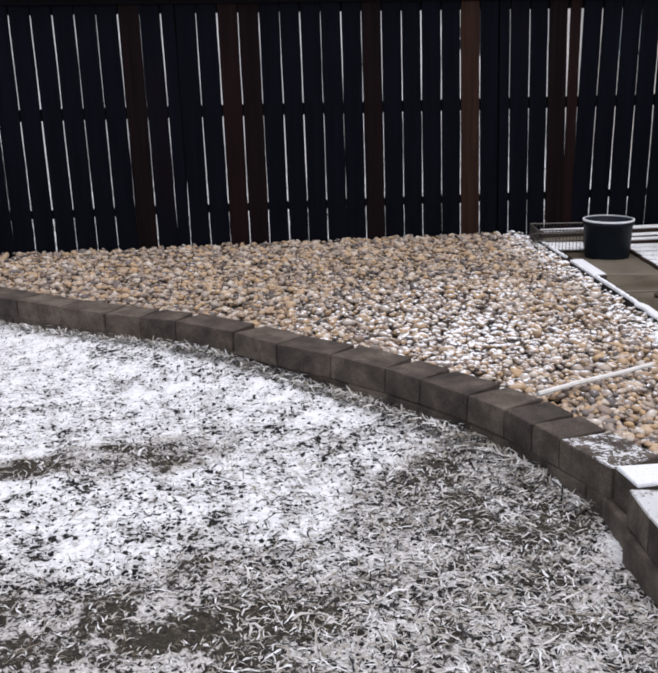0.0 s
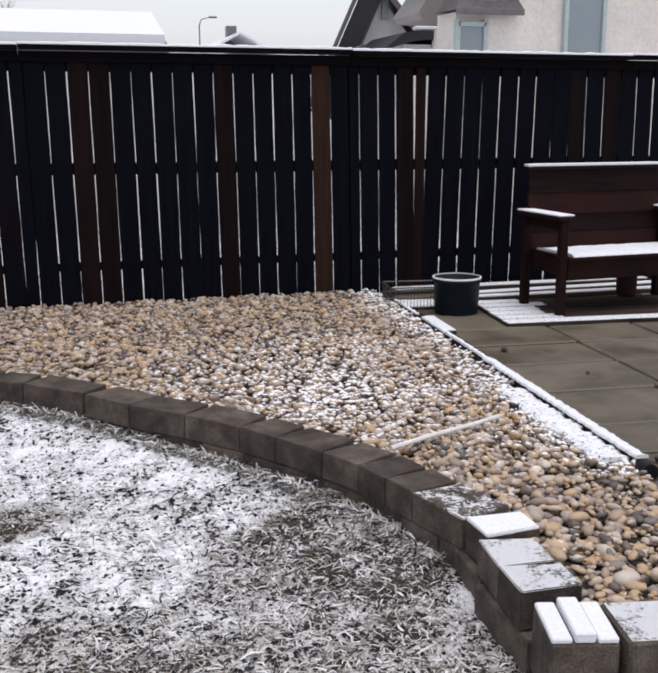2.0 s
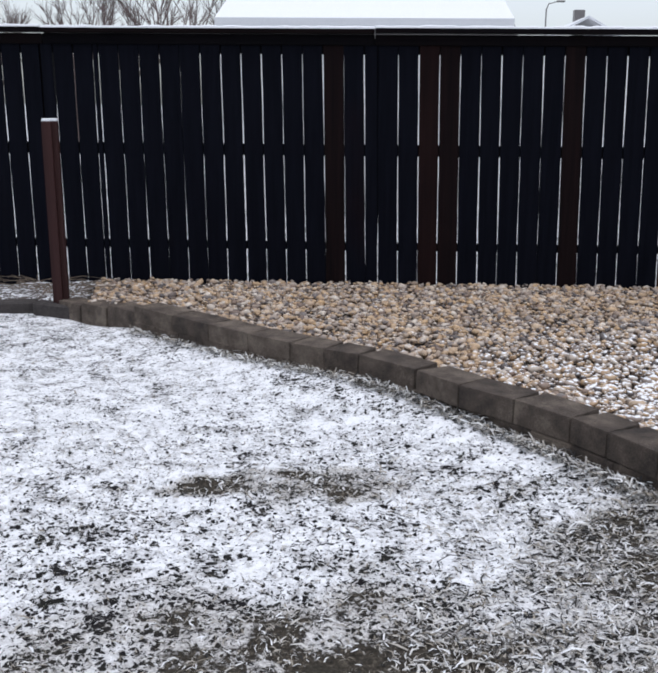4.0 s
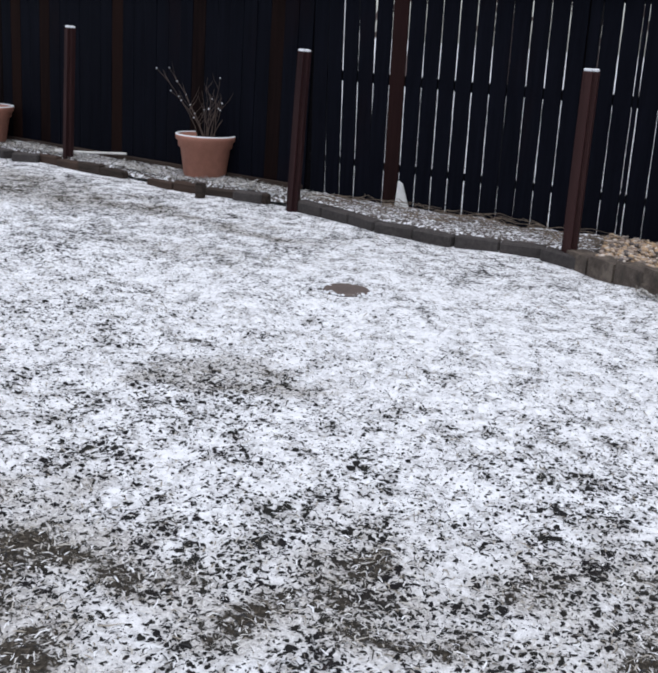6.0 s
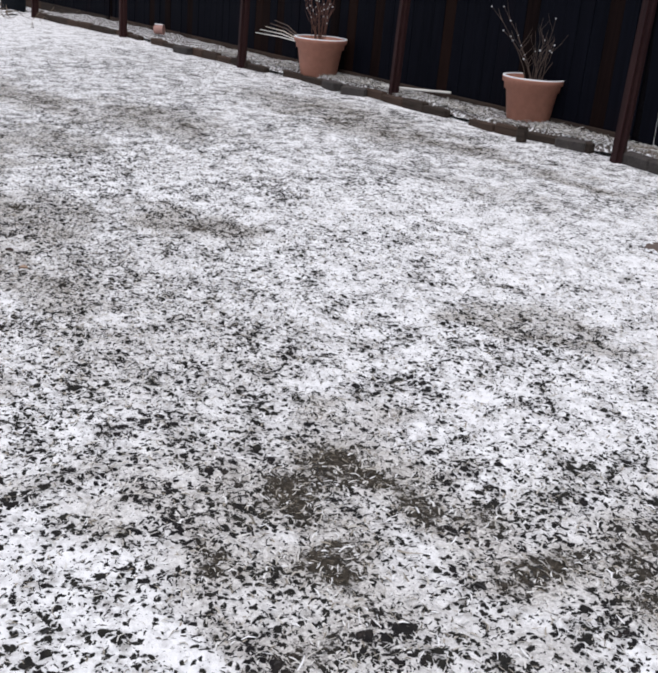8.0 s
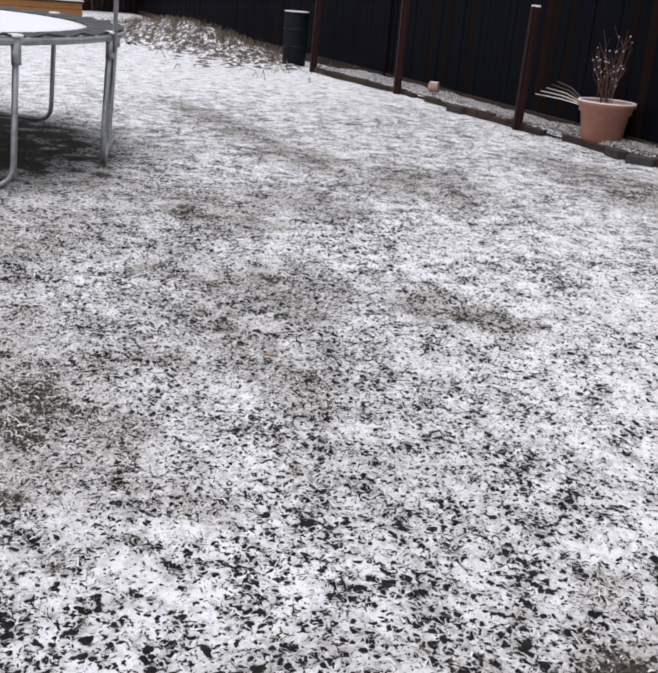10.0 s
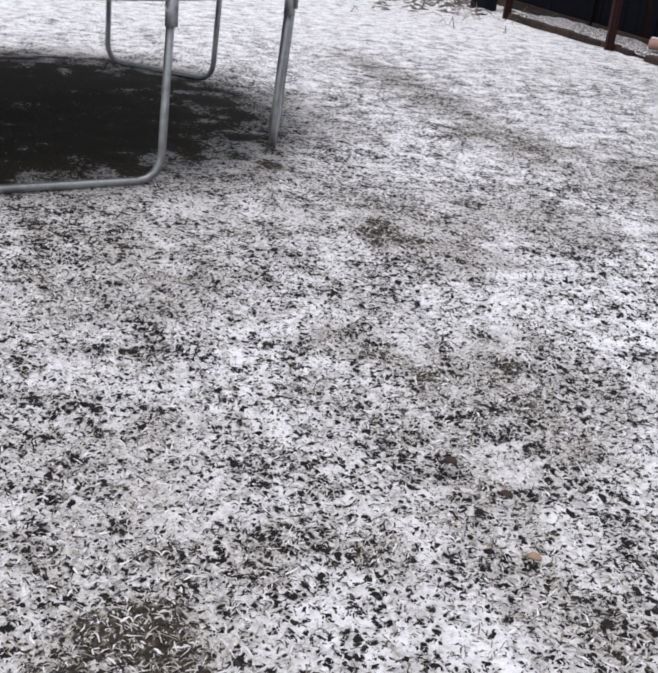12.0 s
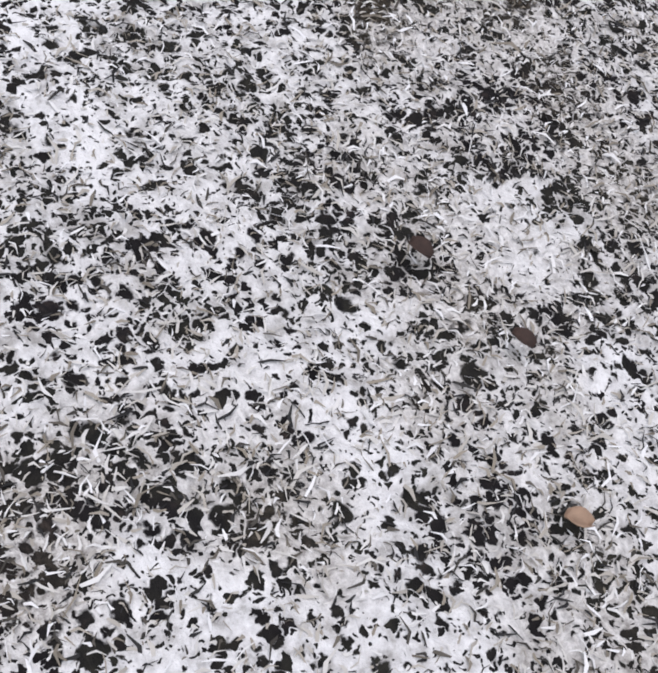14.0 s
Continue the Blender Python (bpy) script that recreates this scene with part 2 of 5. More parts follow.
def pebble_material():
    """River stones: every stone its own colour, tan, ochre, grey, pinkish; snow caught on the tops in drifts."""
    m, n, l, b = nodes_of("river_pebbles")
    p = world_pos(n, l)
    geo = n.new("ShaderNodeNewGeometry")
    info = n.new("ShaderNodeObjectInfo")
    rnd = calc(n, l, "FRACT", calc(n, l, "ADD", geo.outputs["Random Per Island"], info.outputs["Random"]))
    c = ramp(n, l, rnd, [(0.0, (0.43, 0.29, 0.17)), (0.12, (0.52, 0.37, 0.23)), (0.25, (0.17, 0.15, 0.145)), (0.38, (0.58, 0.47, 0.37)),
                         (0.50, (0.54, 0.36, 0.19)), (0.62, (0.38, 0.32, 0.28)), (0.74, (0.70, 0.62, 0.53)), (0.86, (0.22, 0.15, 0.11)), (0.94, (0.085, 0.075, 0.075))])
    f = tex_noise(n, l, 140, 4, 0.6, p)
    c = mixed(n, l, calc(n, l, "MULTIPLY", f, 0.32), c, (0.13, 0.09, 0.06))
    sep = n.new("ShaderNodeSeparateXYZ")
    l.new(geo.outputs["Normal"], sep.inputs[0])
    att = n.new("ShaderNodeSeparateXYZ")
    l.new(geo.outputs["Position"], att.inputs[0])
    # snow lies in a drift across the bed and along the edging, thin near the fence
    dx = calc(n, l, "MULTIPLY", calc(n, l, "SUBTRACT", att.outputs["X"], 1.4), 0.62)
    dy = calc(n, l, "MULTIPLY", calc(n, l, "SUBTRACT", att.outputs["Y"], 3.7), 0.58)
    d1 = calc(n, l, "SUBTRACT", 1.0, calc(n, l, "SQRT", calc(n, l, "ADD", calc(n, l, "MULTIPLY", dx, dx), calc(n, l, "MULTIPLY", dy, dy))), True)
    d2 = calc(n, l, "SUBTRACT", 1.0, calc(n, l, "MULTIPLY", calc(n, l, "ABSOLUTE", calc(n, l, "SUBTRACT", calc(n, l, "SUBTRACT", att.outputs["X"], calc(n, l, "MULTIPLY", att.outputs["Y"], 0.1036)), 1.95)), 3.0), True)
    drift = calc(n, l, "MAXIMUM", calc(n, l, "MULTIPLY", d1, 0.82), calc(n, l, "MULTIPLY", d2, calc(n, l, "GREATER_THAN", att.outputs["Y"], 2.0)))
    s = calc(n, l, "ADD", calc(n, l, "MULTIPLY", sep.outputs["Z"], 0.42), calc(n, l, "MULTIPLY", tex_noise(n, l, 38, 5, 0.65, p), 0.66))
    s = calc(n, l, "ADD", s, calc(n, l, "MULTIPLY", drift, 0.25))
    s = calc(n, l, "ADD", s, calc(n, l, "MULTIPLY", tex_noise(n, l, 2.2, 2, 0.5, p), 0.22))
    fac = ramp(n, l, s, [(0.915, (0, 0, 0)), (0.97, (1, 1, 1))])
    c = mixed(n, l, fac, c, (0.80, 0.81, 0.83))
    l.new(c, b.inputs["Base Color"])
    b.inputs["Roughness"].default_value = 0.55
    bumped(n, l, b, f, 0.45, 0.004)
    return m


PEBBLE = pebble_material()
# base sheet under the pebbles, coloured dark to darken the gaps between stones
GRIT = plain("dark_gap_grit", (0.026, 0.020, 0.016), 0.9, 0, 0.5, 60, 0.8, 0.01)


def hole_field(n, l, vec, scale, chance, reach):
    """Compact holes of uneven size: positive inside, some cells of a pattern opened by chance."""
    v = n.new("ShaderNodeTexVoronoi")
    v.voronoi_dimensions = "2D"
    v.inputs["Scale"].default_value = scale
    l.new(vec, v.inputs["Vector"])
    sep = n.new("ShaderNodeSeparateColor")
    l.new(v.outputs["Color"], sep.inputs[0])
    open_by = calc(n, l, "SUBTRACT", calc(n, l, "ADD", sep.outputs[0], chance), 1.0)
    size = calc(n, l, "MINIMUM", calc(n, l, "MULTIPLY", open_by, reach), 0.75)
    return calc(n, l, "SUBTRACT", size, v.outputs["Distance"])


def lawn_material():
    """Thin wet snow on a dormant lawn: small dark holes where grass pokes through, matted turf in worn places."""
    m, n, l, b = nodes_of("snowy_lawn")
    p = world_pos(n, l)
    bare = n.new("ShaderNodeAttribute")
    bare.attribute_name = "bare"
    deep = n.new("ShaderNodeAttribute")
    deep.attribute_name = "deep"
    half = calc(n, l, "MULTIPLY", bare.outputs["Fac"], 0.5)
    # ragged edges: the pattern's place is shaken by two sizes of noise
    shake = n.new("ShaderNodeTexNoise")
    shake.inputs["Scale"].default_value, shake.inputs["Detail"].default_value = 55, 3
    l.new(p, shake.inputs["Vector"])
    off = n.new("ShaderNodeVectorMath")
    off.operation = "MULTIPLY_ADD"
    off.inputs[1].default_value = (0.030, 0.030, 0.0)
    l.new(shake.outputs["Color"], off.inputs[0])
    l.new(p, off.inputs[2])
    q = off.outputs[0]
    clump = tex_noise(n, l, 7, 3.0, 0.6, p)
    broad = tex_noise(n, l, 1.7, 4, 0.6, p)
    tiny = tex_noise(n, l, 150, 3.0, 0.65, p)
    ease = calc(n, l, "ADD", calc(n, l, "MULTIPLY", calc(n, l, "SUBTRACT", clump, 0.5), 0.95), calc(n, l, "MULTIPLY", calc(n, l, "SUBTRACT", broad, 0.5), 0.7))
    ease = calc(n, l, "ADD", ease, calc(n, l, "MULTIPLY", bare.outputs["Fac"], 0.10))
    ease = calc(n, l, "SUBTRACT", ease, calc(n, l, "MULTIPLY", deep.outputs["Fac"], 1.5))
    big = hole_field(n, l, q, 27, calc(n, l, "ADD", ease, 0.27), 1.5)
    small = hole_field(n, l, q, 60, calc(n, l, "ADD", ease, 0.48), 1.5)
    fine = hole_field(n, l, q, 125, calc(n, l, "ADD", ease, 0.42), 1.5)
    hole = calc(n, l, "MAXIMUM", calc(n, l, "MAXIMUM", big, small), calc(n, l, "SUBTRACT", fine, 0.05))
    # where the snow is gone altogether
    gone = calc(n, l, "ADD", ramp(n, l, half, [(0.16, (0, 0, 0)), (0.36, (0.36, 0.36, 0.36)), (0.62, (1, 1, 1))]), calc(n, l, "MULTIPLY", calc(n, l, "SUBTRACT", tex_noise(n, l, 34, 4, 0.65, p), 0.5), 1.7))
    hole = calc(n, l, "MAXIMUM", hole, calc(n, l, "MULTIPLY", calc(n, l, "SUBTRACT", gone, 0.62), 0.6))
    cover = ramp(n, l, hole, [(0.0, (1, 1, 1)), (0.04, (0.6, 0.6, 0.6)), (0.10, (0, 0, 0))])
    soil = ramp(n, l, tex_noise(n, l, 45, 4, 0.6, p), [(0.3, (0.007, 0.0065, 0.0075)), (0.58, (0.015, 0.0135, 0.0145)), (0.8, (0.045, 0.034, 0.031))])
    grass = ramp(n, l, tex_noise(n, l, 60, 4, 0.6, p), [(0.3, (0.008, 0.008, 0.009)), (0.7, (0.030, 0.029, 0.024))])
    under = mixed(n, l, ramp(n, l, tex_noise(n, l, 5, 3, 0.6, p), [(0.42, (0, 0, 0)), (0.58, (1, 1, 1))]), soil, grass)
    # wide bare places show matted dead turf, lighter than the wet holes
    turf = ramp(n, l, tex_noise(n, l, 80, 5, 0.7, p), [(0.34, (0.016, 0.014, 0.011)), (0.52, (0.050, 0.042, 0.032)), (0.68, (0.15, 0.128, 0.10))])
    under = mixed(n, l, ramp(n, l, half, [(0.34, (0, 0, 0)), (0.56, (0.85, 0.85, 0.85))]), under, turf)
    # dark ground where no snow fell; the tone paints the trampoline's shade
    shaded_ground = ramp(n, l, tex_noise(n, l, 70, 5, 0.7, p), [(0.3, (0.016, 0.0155, 0.0125)), (0.7, (0.052, 0.048, 0.038))])
    under = mixed(n, l, ramp(n, l, half, [(0.66, (0, 0, 0)), (0.8, (0.9, 0.9, 0.9))]), under, shaded_ground)
    # snow thick and thin: thin places let the grey turf through
    thin = calc(n, l, "ADD", calc(n, l, "MULTIPLY", tex_noise(n, l, 34, 4, 0.65, p), 0.7), calc(n, l, "MULTIPLY", calc(n, l, "SUBTRACT", clump, 0.5), -0.5))
    thin = calc(n, l, "SUBTRACT", thin, calc(n, l, "MULTIPLY", bare.outputs["Fac"], 0.06))
    snow = ramp(n, l, thin, [(0.20, (0.36, 0.355, 0.35)), (0.31, (0.64, 0.645, 0.66)), (0.42, (0.82, 0.83, 0.85))])
    dusted = ramp(n, l, tex_noise(n, l, 90, 4, 0.65, p), [(0.32, (0.17, 0.152, 0.135)), (0.62, (0.66, 0.645, 0.625))])
    snow = mixed(n, l, ramp(n, l, bare.outputs["Fac"], [(0.1, (0, 0, 0)), (0.8, (0.8, 0.8, 0.8))]), snow, dusted)
    l.new(mixed(n, l, cover, under, snow), b.inputs["Base Color"])
    b.inputs["Roughness"].default_value = 0.85
    b.inputs["Specular IOR Level"].default_value = 0.12
    h = calc(n, l, "ADD", calc(n, l, "MULTIPLY", cover, 0.7), calc(n, l, "MULTIPLY", tiny, 0.6))
    bumped(n, l, b, h, 0.7, 0.012)
    return m


LAWN = lawn_material()


def blade_material(name, stops):
    m, n, l, b = nodes_of(name)
    geo = n.new("ShaderNodeNewGeometry")
    l.new(ramp(n, l, geo.outputs["Random Per Island"], stops), b.inputs["Base Color"])
    b.inputs["Roughness"].default_value = 0.8
    return m


BLADE = blade_material("snowy_grass_blades", [(0.0, (0.78, 0.79, 0.81)), (0.25, (0.62, 0.615, 0.60)), (0.48, (0.44, 0.42, 0.385)),
                                              (0.66, (0.27, 0.24, 0.195)), (0.80, (0.06, 0.054, 0.046)), (0.90, (0.014, 0.014, 0.015))])
BED_SOIL = snow_material("snowy_bed_soil", 0.53, (0.055, 0.042, 0.034), 42)


# ---- mesh helpers ----
def part(name, bm, material, parent=None, label="", smooth=False):
    me = bpy.data.meshes.new(name)
    bm.normal_update()
    bm.to_mesh(me)
    bm.free()
    me.materials.append(material)
    if smooth:
        me.polygons.foreach_set("use_smooth", [True] * len(me.polygons))
    ob = new(name, me)
    if parent is not None:
        ob.parent = parent
    if label:
        ob["label"] = label
    return ob


def thing(name, at, label, category, group="", turn=0.0):
    e = new(name)
    e.empty_display_size = 0.1
    e.matrix_world = pose(at[0], at[1], at[2], 0, 0, turn)
    return tagged(e, label, category, group)


def box(bm, c, s, turn=None, bevel=0.0):
    r = bmesh.ops.create_cube(bm, size=1.0)
    vs = r["verts"]
    m = Matrix.Translation(c) @ (turn if turn is not None else Matrix.Identity(4)) @ Matrix.Diagonal((*s, 1))
    bmesh.ops.transform(bm, matrix=m, verts=vs)
    if bevel:
        es = list({e for v in vs for e in v.link_edges})
        bmesh.ops.bevel(bm, geom=es, offset=bevel, segments=1, affect="EDGES")
    return bm


def box_bm(c, s, turn=None, bevel=0.0):
    return box(bmesh.new(), c, s, turn, bevel)


def tube(bm, points, radius, sides=10, taper=1.0):
    """A round bar along a line of points."""
    rings = []
    for k, p in enumerate(points):
        p = Vector(p)
        a = Vector(points[max(0, k - 1)])
        c = Vector(points[min(len(points) - 1, k + 1)])
        d = (c - a).normalized()
        u = d.orthogonal().normalized() if k == 0 else (last - d * last.dot(d)).normalized()
        last = u
        w = d.cross(u)
        r = radius * (1 + (taper - 1) * k / (len(points) - 1))
        rings.append([bm.verts.new(p + r * (math.cos(t) * u + math.sin(t) * w)) for t in (2 * math.pi * i / sides for i in range(sides))])
    for a, c in zip(rings, rings[1:]):
        for i in range(sides):
            bm.faces.new((a[i], a[(i + 1) % sides], c[(i + 1) % sides], c[i]))
    bm.faces.new(rings[0][::-1])
    bm.faces.new(rings[-1])
    return bm


def lathe(profile, sides=40):
    """A turned shape from (radius, height) pairs."""
    bm = bmesh.new()
    rings = []
    for r, z in profile:
        rings.append([bm.verts.new((r * math.cos(2 * math.pi * i / sides), r * math.sin(2 * math.pi * i / sides), z)) for i in range(sides)])
    for a, c in zip(rings, rings[1:]):
        for i in range(sides):
            bm.faces.new((a[i], a[(i + 1) % sides], c[(i + 1) % sides], c[i]))
    if profile[0][0] < 0.03:
        bm.faces.new(rings[0][::-1])
    if profile[-1][0] < 0.03:
        bm.faces.new(rings[-1])
    if profile[0][0] >= 0.03:
        for i in range(sides):
            bm.faces.new((rings[-1][i], rings[-1][(i + 1) % sides], rings[0][(i + 1) % sides], rings[0][i]))
    return bm


def snow_ridge(x0, x1, width, z, height, n, uneven=0.12):
    """One unbroken strip of snow along x, its edges and top uneven."""
    bm = bmesh.new()
    rows = []
    for i in range(n + 1):
        x = x0 + (x1 - x0) * i / n
        a, c = width / 2 * (1 - uneven * rng.random()), width / 2 * (1 - uneven * rng.random())
        h_ = height * (0.7 + 0.5 * rng.random())
        rows.append([bm.verts.new((x, p, q)) for p, q in ((-a, z), (-a * 0.97, z + h_ * 0.6), (-a * 0.75, z + h_), (c * 0.75, z + h_ * 0.95), (c * 0.97, z + h_ * 0.6), (c, z))])
    for r0, r1 in zip(rows, rows[1:]):
        for k in range(6):
            bm.faces.new((r0[k], r0[(k + 1) % 6], r1[(k + 1) % 6], r1[k]))
    bm.faces.new(rows[0][::-1])
    bm.faces.new(rows[-1])
    bmesh.ops.recalc_face_normals(bm, faces=bm.faces[:])
    return bm


def mesh_of(name, verts, faces, material, smooth=False):
    me = bpy.data.meshes.new(name)
    verts, faces = np.asarray(verts, np.float32), np.asarray(faces, np.int32)
    k = faces.shape[1]
    me.vertices.add(len(verts))
    me.vertices.foreach_set("co", verts.ravel())
    me.loops.add(faces.size)
    me.loops.foreach_set("vertex_index", faces.ravel())
    me.polygons.add(len(faces))
    me.polygons.foreach_set("loop_start", np.arange(0, faces.size, k, dtype=np.int32))
    me.polygons.foreach_set("loop_total", np.full(len(faces), k, np.int32))
    if smooth:
        me.polygons.foreach_set("use_smooth", np.ones(len(faces), bool))
    me.update(calc_edges=True)
    me.materials.append(material)
    return me


def along(line, step):
    """Points every step metres along a polyline, with the heading at each."""
    out, carry = [], 0.0
    for a, c in zip(line, line[1:]):
        a, c = Vector(a), Vector(c)
        d = (c - a).length
        t = carry
        while t < d:
            out.append((a + (c - a) * (t / d), math.atan2(c.y - a.y, c.x - a.x)))
            t += step
        carry = t - d
    return out


def y_on(line, x):
    for (x0, y0), (x1, y1) in zip(line, line[1:]):
        if min(x0, x1) <= x <= max(x0, x1):
            return y0 + (y1 - y0) * (x - x0) / (x1 - x0)
    return line[0][1] if abs(x - line[0][0]) < abs(x - line[-1][0]) else line[-1][1]


rng = random.Random(7)
nrng = np.random.default_rng(11)

# plan of the garden: lines seen from above
FENCE_LINE = [(8.0, 6.5), (-4.3, 6.5), (-12.5, 7.05), (-30.0, 7.9)]
WALL_LINE = [(-1.49, 5.05), (-0.68, 4.33), (-0.06, 3.89), (0.22, 3.62), (0.42, 3.38), (0.63, 3.12), (0.82, 2.86), (0.97, 2.64), (1.08, 2.47), (1.16, 2.29), (1.215, 2.14), (1.25, 1.98), (1.30, 1.78)]
BED_LINE = [(-2.18, 5.66), (-2.45, 5.74), (-3.1, 5.62), (-3.6, 5.66), (-4.2, 5.9), (-4.7, 6.06), (-6.0, 6.02), (-7.6, 6.25), (-9.0, 6.3), (-10.1, 6.3), (-13.1, 6.52), (-15.5, 6.42)]
EDGING = ((2.64, 6.2), (2.21, 2.05))


# ---- lawn: one sheet to the horizon, finer near the walk ----
def bare_amount(x, y):
    """How far the snow has gone: 1 is bare ground."""
    # the 1.9 spot under the trampoline is snowless and takes the painted shade tone
    spots = ((-0.15, 1.33, 0.66, 0.36, 1.2), (0.0, 2.62, 0.30, 0.12, 1.25), (-0.4, 2.68, 0.36, 0.09, 1.25), (1.0, 1.85, 0.36, 0.5, 1.1), (0.75, 1.2, 0.65, 0.42, 0.75),
             (-1.35, 1.1, 0.5, 0.3, 0.45), (-5.5, 5.1, 0.5, 0.2, 0.95), (-4.4, 4.0, 0.7, 0.25, 0.4), (-2.6, 2.18, 0.28, 0.16, 0.85), (-2.1, 0.66, 0.42, 0.26, 0.98),
             (-1.32, 0.93, 0.36, 0.2, 1.05), (-7.4, 5.2, 0.9, 0.4, 0.85), (-2.0, 0.17, 0.45, 0.25, 0.98), (-6.4, 4.98, 1.0, 0.36, 0.95), (-4.4, 4.9, 0.5, 0.15, 0.85),
             (-5.25, 0.8, 0.32, 0.22, 1.1), (-6.9, 1.95, 0.5, 0.4, 0.62), (-4.56, 1.73, 0.42, 0.22, 0.95), (-10.4, 2.8, 1.2, 0.3, 0.8), (-8.4, 2.8, 1.0, 0.3, 0.85),
             (-6.76, 1.3, 0.6, 0.3, 0.9), (-7.3, 3.45, 0.8, 0.4, 0.85), (-3.95, -0.3, 0.65, 0.32, 1.0), (1.2, 1.32, 0.25, 0.35, 1.0), (-4.6, 0.6, 0.25, 0.22, 0.6), (-4.3, 0.7, 0.4, 0.2, 0.5),
             (-4.3, 0.05, 0.3, 0.2, 0.72), (-9.12, -0.64, 1.72, 1.72, 1.9), (-4.38, 0.7, 0.32, 0.2, 0.72), (-5.0, 1.02, 0.4, 0.3, 0.78), (-1.55, 0.76, 0.45, 0.22, 0.95), (-1.75, 0.18, 0.55, 0.25, 0.75), (0.98, 1.5, 0.32, 0.4, 0.98), (-4.0, 0.64, 0.24, 0.2, 0.75), (-3.82, 0.0, 0.3, 0.14, 0.75), (-4.15, -0.2, 0.25, 0.15, 0.8), (-6.3, 0.0, 0.7, 0.5, 0.7), (-4.9, -0.2, 0.5, 0.3, 0.6), (-6.3, -0.2, 0.9, 0.5, 0.5), (-3.0, 0.6, 0.9, 0.5, 0.3), (-4.1, 0.45, 0.3, 0.2, 0.35))
    v = np.zeros_like(x)
    raw_x, raw_y = x, y
    x = x + 0.45 * (value_noise(raw_x, raw_y, 0.31, 21) - 0.5) + 0.22 * (value_noise(raw_x, raw_y, 0.11, 22) - 0.5)
    y = y + 0.40 * (value_noise(raw_x, raw_y, 0.29, 23) - 0.5) + 0.20 * (value_noise(raw_x, raw_y, 0.10, 24) - 0.5)
    for cx, cy, rx, ry, a in spots:
        d = np.sqrt(((x - cx) / rx) ** 2 + ((y - cy) / ry) ** 2)
        v = np.maximum(v, a * np.clip(1.6 - d, 0, 1))
    # the trodden strip along the walk has less snow
    strip = np.clip((1.7 - raw_y) / 0.8, 0, 1) * np.clip((-2.0 - raw_x) / 0.8, 0, 1) * np.clip((raw_x + 8.5) / 1.5, 0, 1)
    return np.maximum(v * (0.50 + 0.80 * value_noise(raw_x, raw_y, 0.13, 25)), strip * (0.03 + 0.42 * value_noise(raw_x, raw_y, 0.42, 26)))


def value_noise(x, y, size, seed):
    """Smooth lattice noise, 0 to 1."""
    g = np.random.default_rng(seed)
    table = g.uniform(0, 1, (512, 512))
    u, w = x / size, y / size
    i, j = np.floor(u).astype(int), np.floor(w).astype(int)
    fu, fw = u - i, w - j
    fu, fw = fu * fu * (3 - 2 * fu), fw * fw * (3 - 2 * fw)
    t = lambda a, c: table[a % 512, c % 512]
    return (t(i, j) * (1 - fu) + t(i + 1, j) * fu) * (1 - fw) + (t(i, j + 1) * (1 - fu) + t(i + 1, j + 1) * fu) * fw


def fine_zone(x, y):
    return np.clip((x + 7.0) / 0.8, 0, 1) * np.clip((4.0 - y) / 0.6, 0, 1) * np.clip((y + 1.2) / 0.3, 0, 1) * (x < 1.44)


def lumps(x, y):
    xx, yy = x + 0.02 * value_noise(x, y, 0.09, 8), y + 0.02 * value_noise(x, y, 0.09, 9)
    fine = fine_zone(x, y)
    return 0.5 + fine * 0.75 * (0.62 * value_noise(xx, yy, 0.027, 1) + 0.38 * value_noise(xx, yy, 0.016, 2) - 0.5)


WX, WY = np.array([p[0] for p in WALL_LINE]), np.array([p[1] for p in WALL_LINE])


def lawn_height(x, y):
    """Gentle unevenness, a lip of turf against the wall, snow clumps."""
    z = 0.012 * np.sin(x * 1.7 + 0.6) * np.cos(y * 1.3) + 0.006 * np.sin(x * 5.1 + y * 3.7)
    d = np.full(np.shape(x), 9.0)
    for k in range(len(WX) - 1):
        ex, ey = WX[k + 1] - WX[k], WY[k + 1] - WY[k]
        t = np.clip(((x - WX[k]) * ex + (y - WY[k]) * ey) / (ex * ex + ey * ey), 0, 1)
        d = np.minimum(d, np.hypot(x - WX[k] - ex * t, y - WY[k] - ey * t))
    z = z + (0.065 - 0.03 * np.clip(x, 0, 1.3)) * np.exp(-(d / 0.33) ** 2)
    return z + 0.030 * (lumps(x, y) - 0.5)


xs = np.concatenate([[-3000, -400, -90, -50, -36], np.arange(-30, -12, 0.4), np.arange(-12, -7, 0.05), np.arange(-7, 1.45, 0.014), np.arange(1.5, 12, 0.7), [20, 50, 120, 400, 3000]])
ys = np.concatenate([[-3000, -400, -90, -30, -14], np.arange(-8, -1.2, 0.4), np.arange(-1.2, 4.0, 0.014), np.arange(4.0, 7.0, 0.04), [8, 9, 11, 14, 18, 25, 40, 80, 300, 3000]])
gx, gy = np.meshgrid(xs, ys, indexing="ij")
near_yard = (gx > -30) & (gx < 8) & (gy > -8) & (gy < 7)
gz = np.where(near_yard, lawn_height(gx, gy), 0.0)
verts = np.stack([gx, gy, gz], -1).reshape(-1, 3)
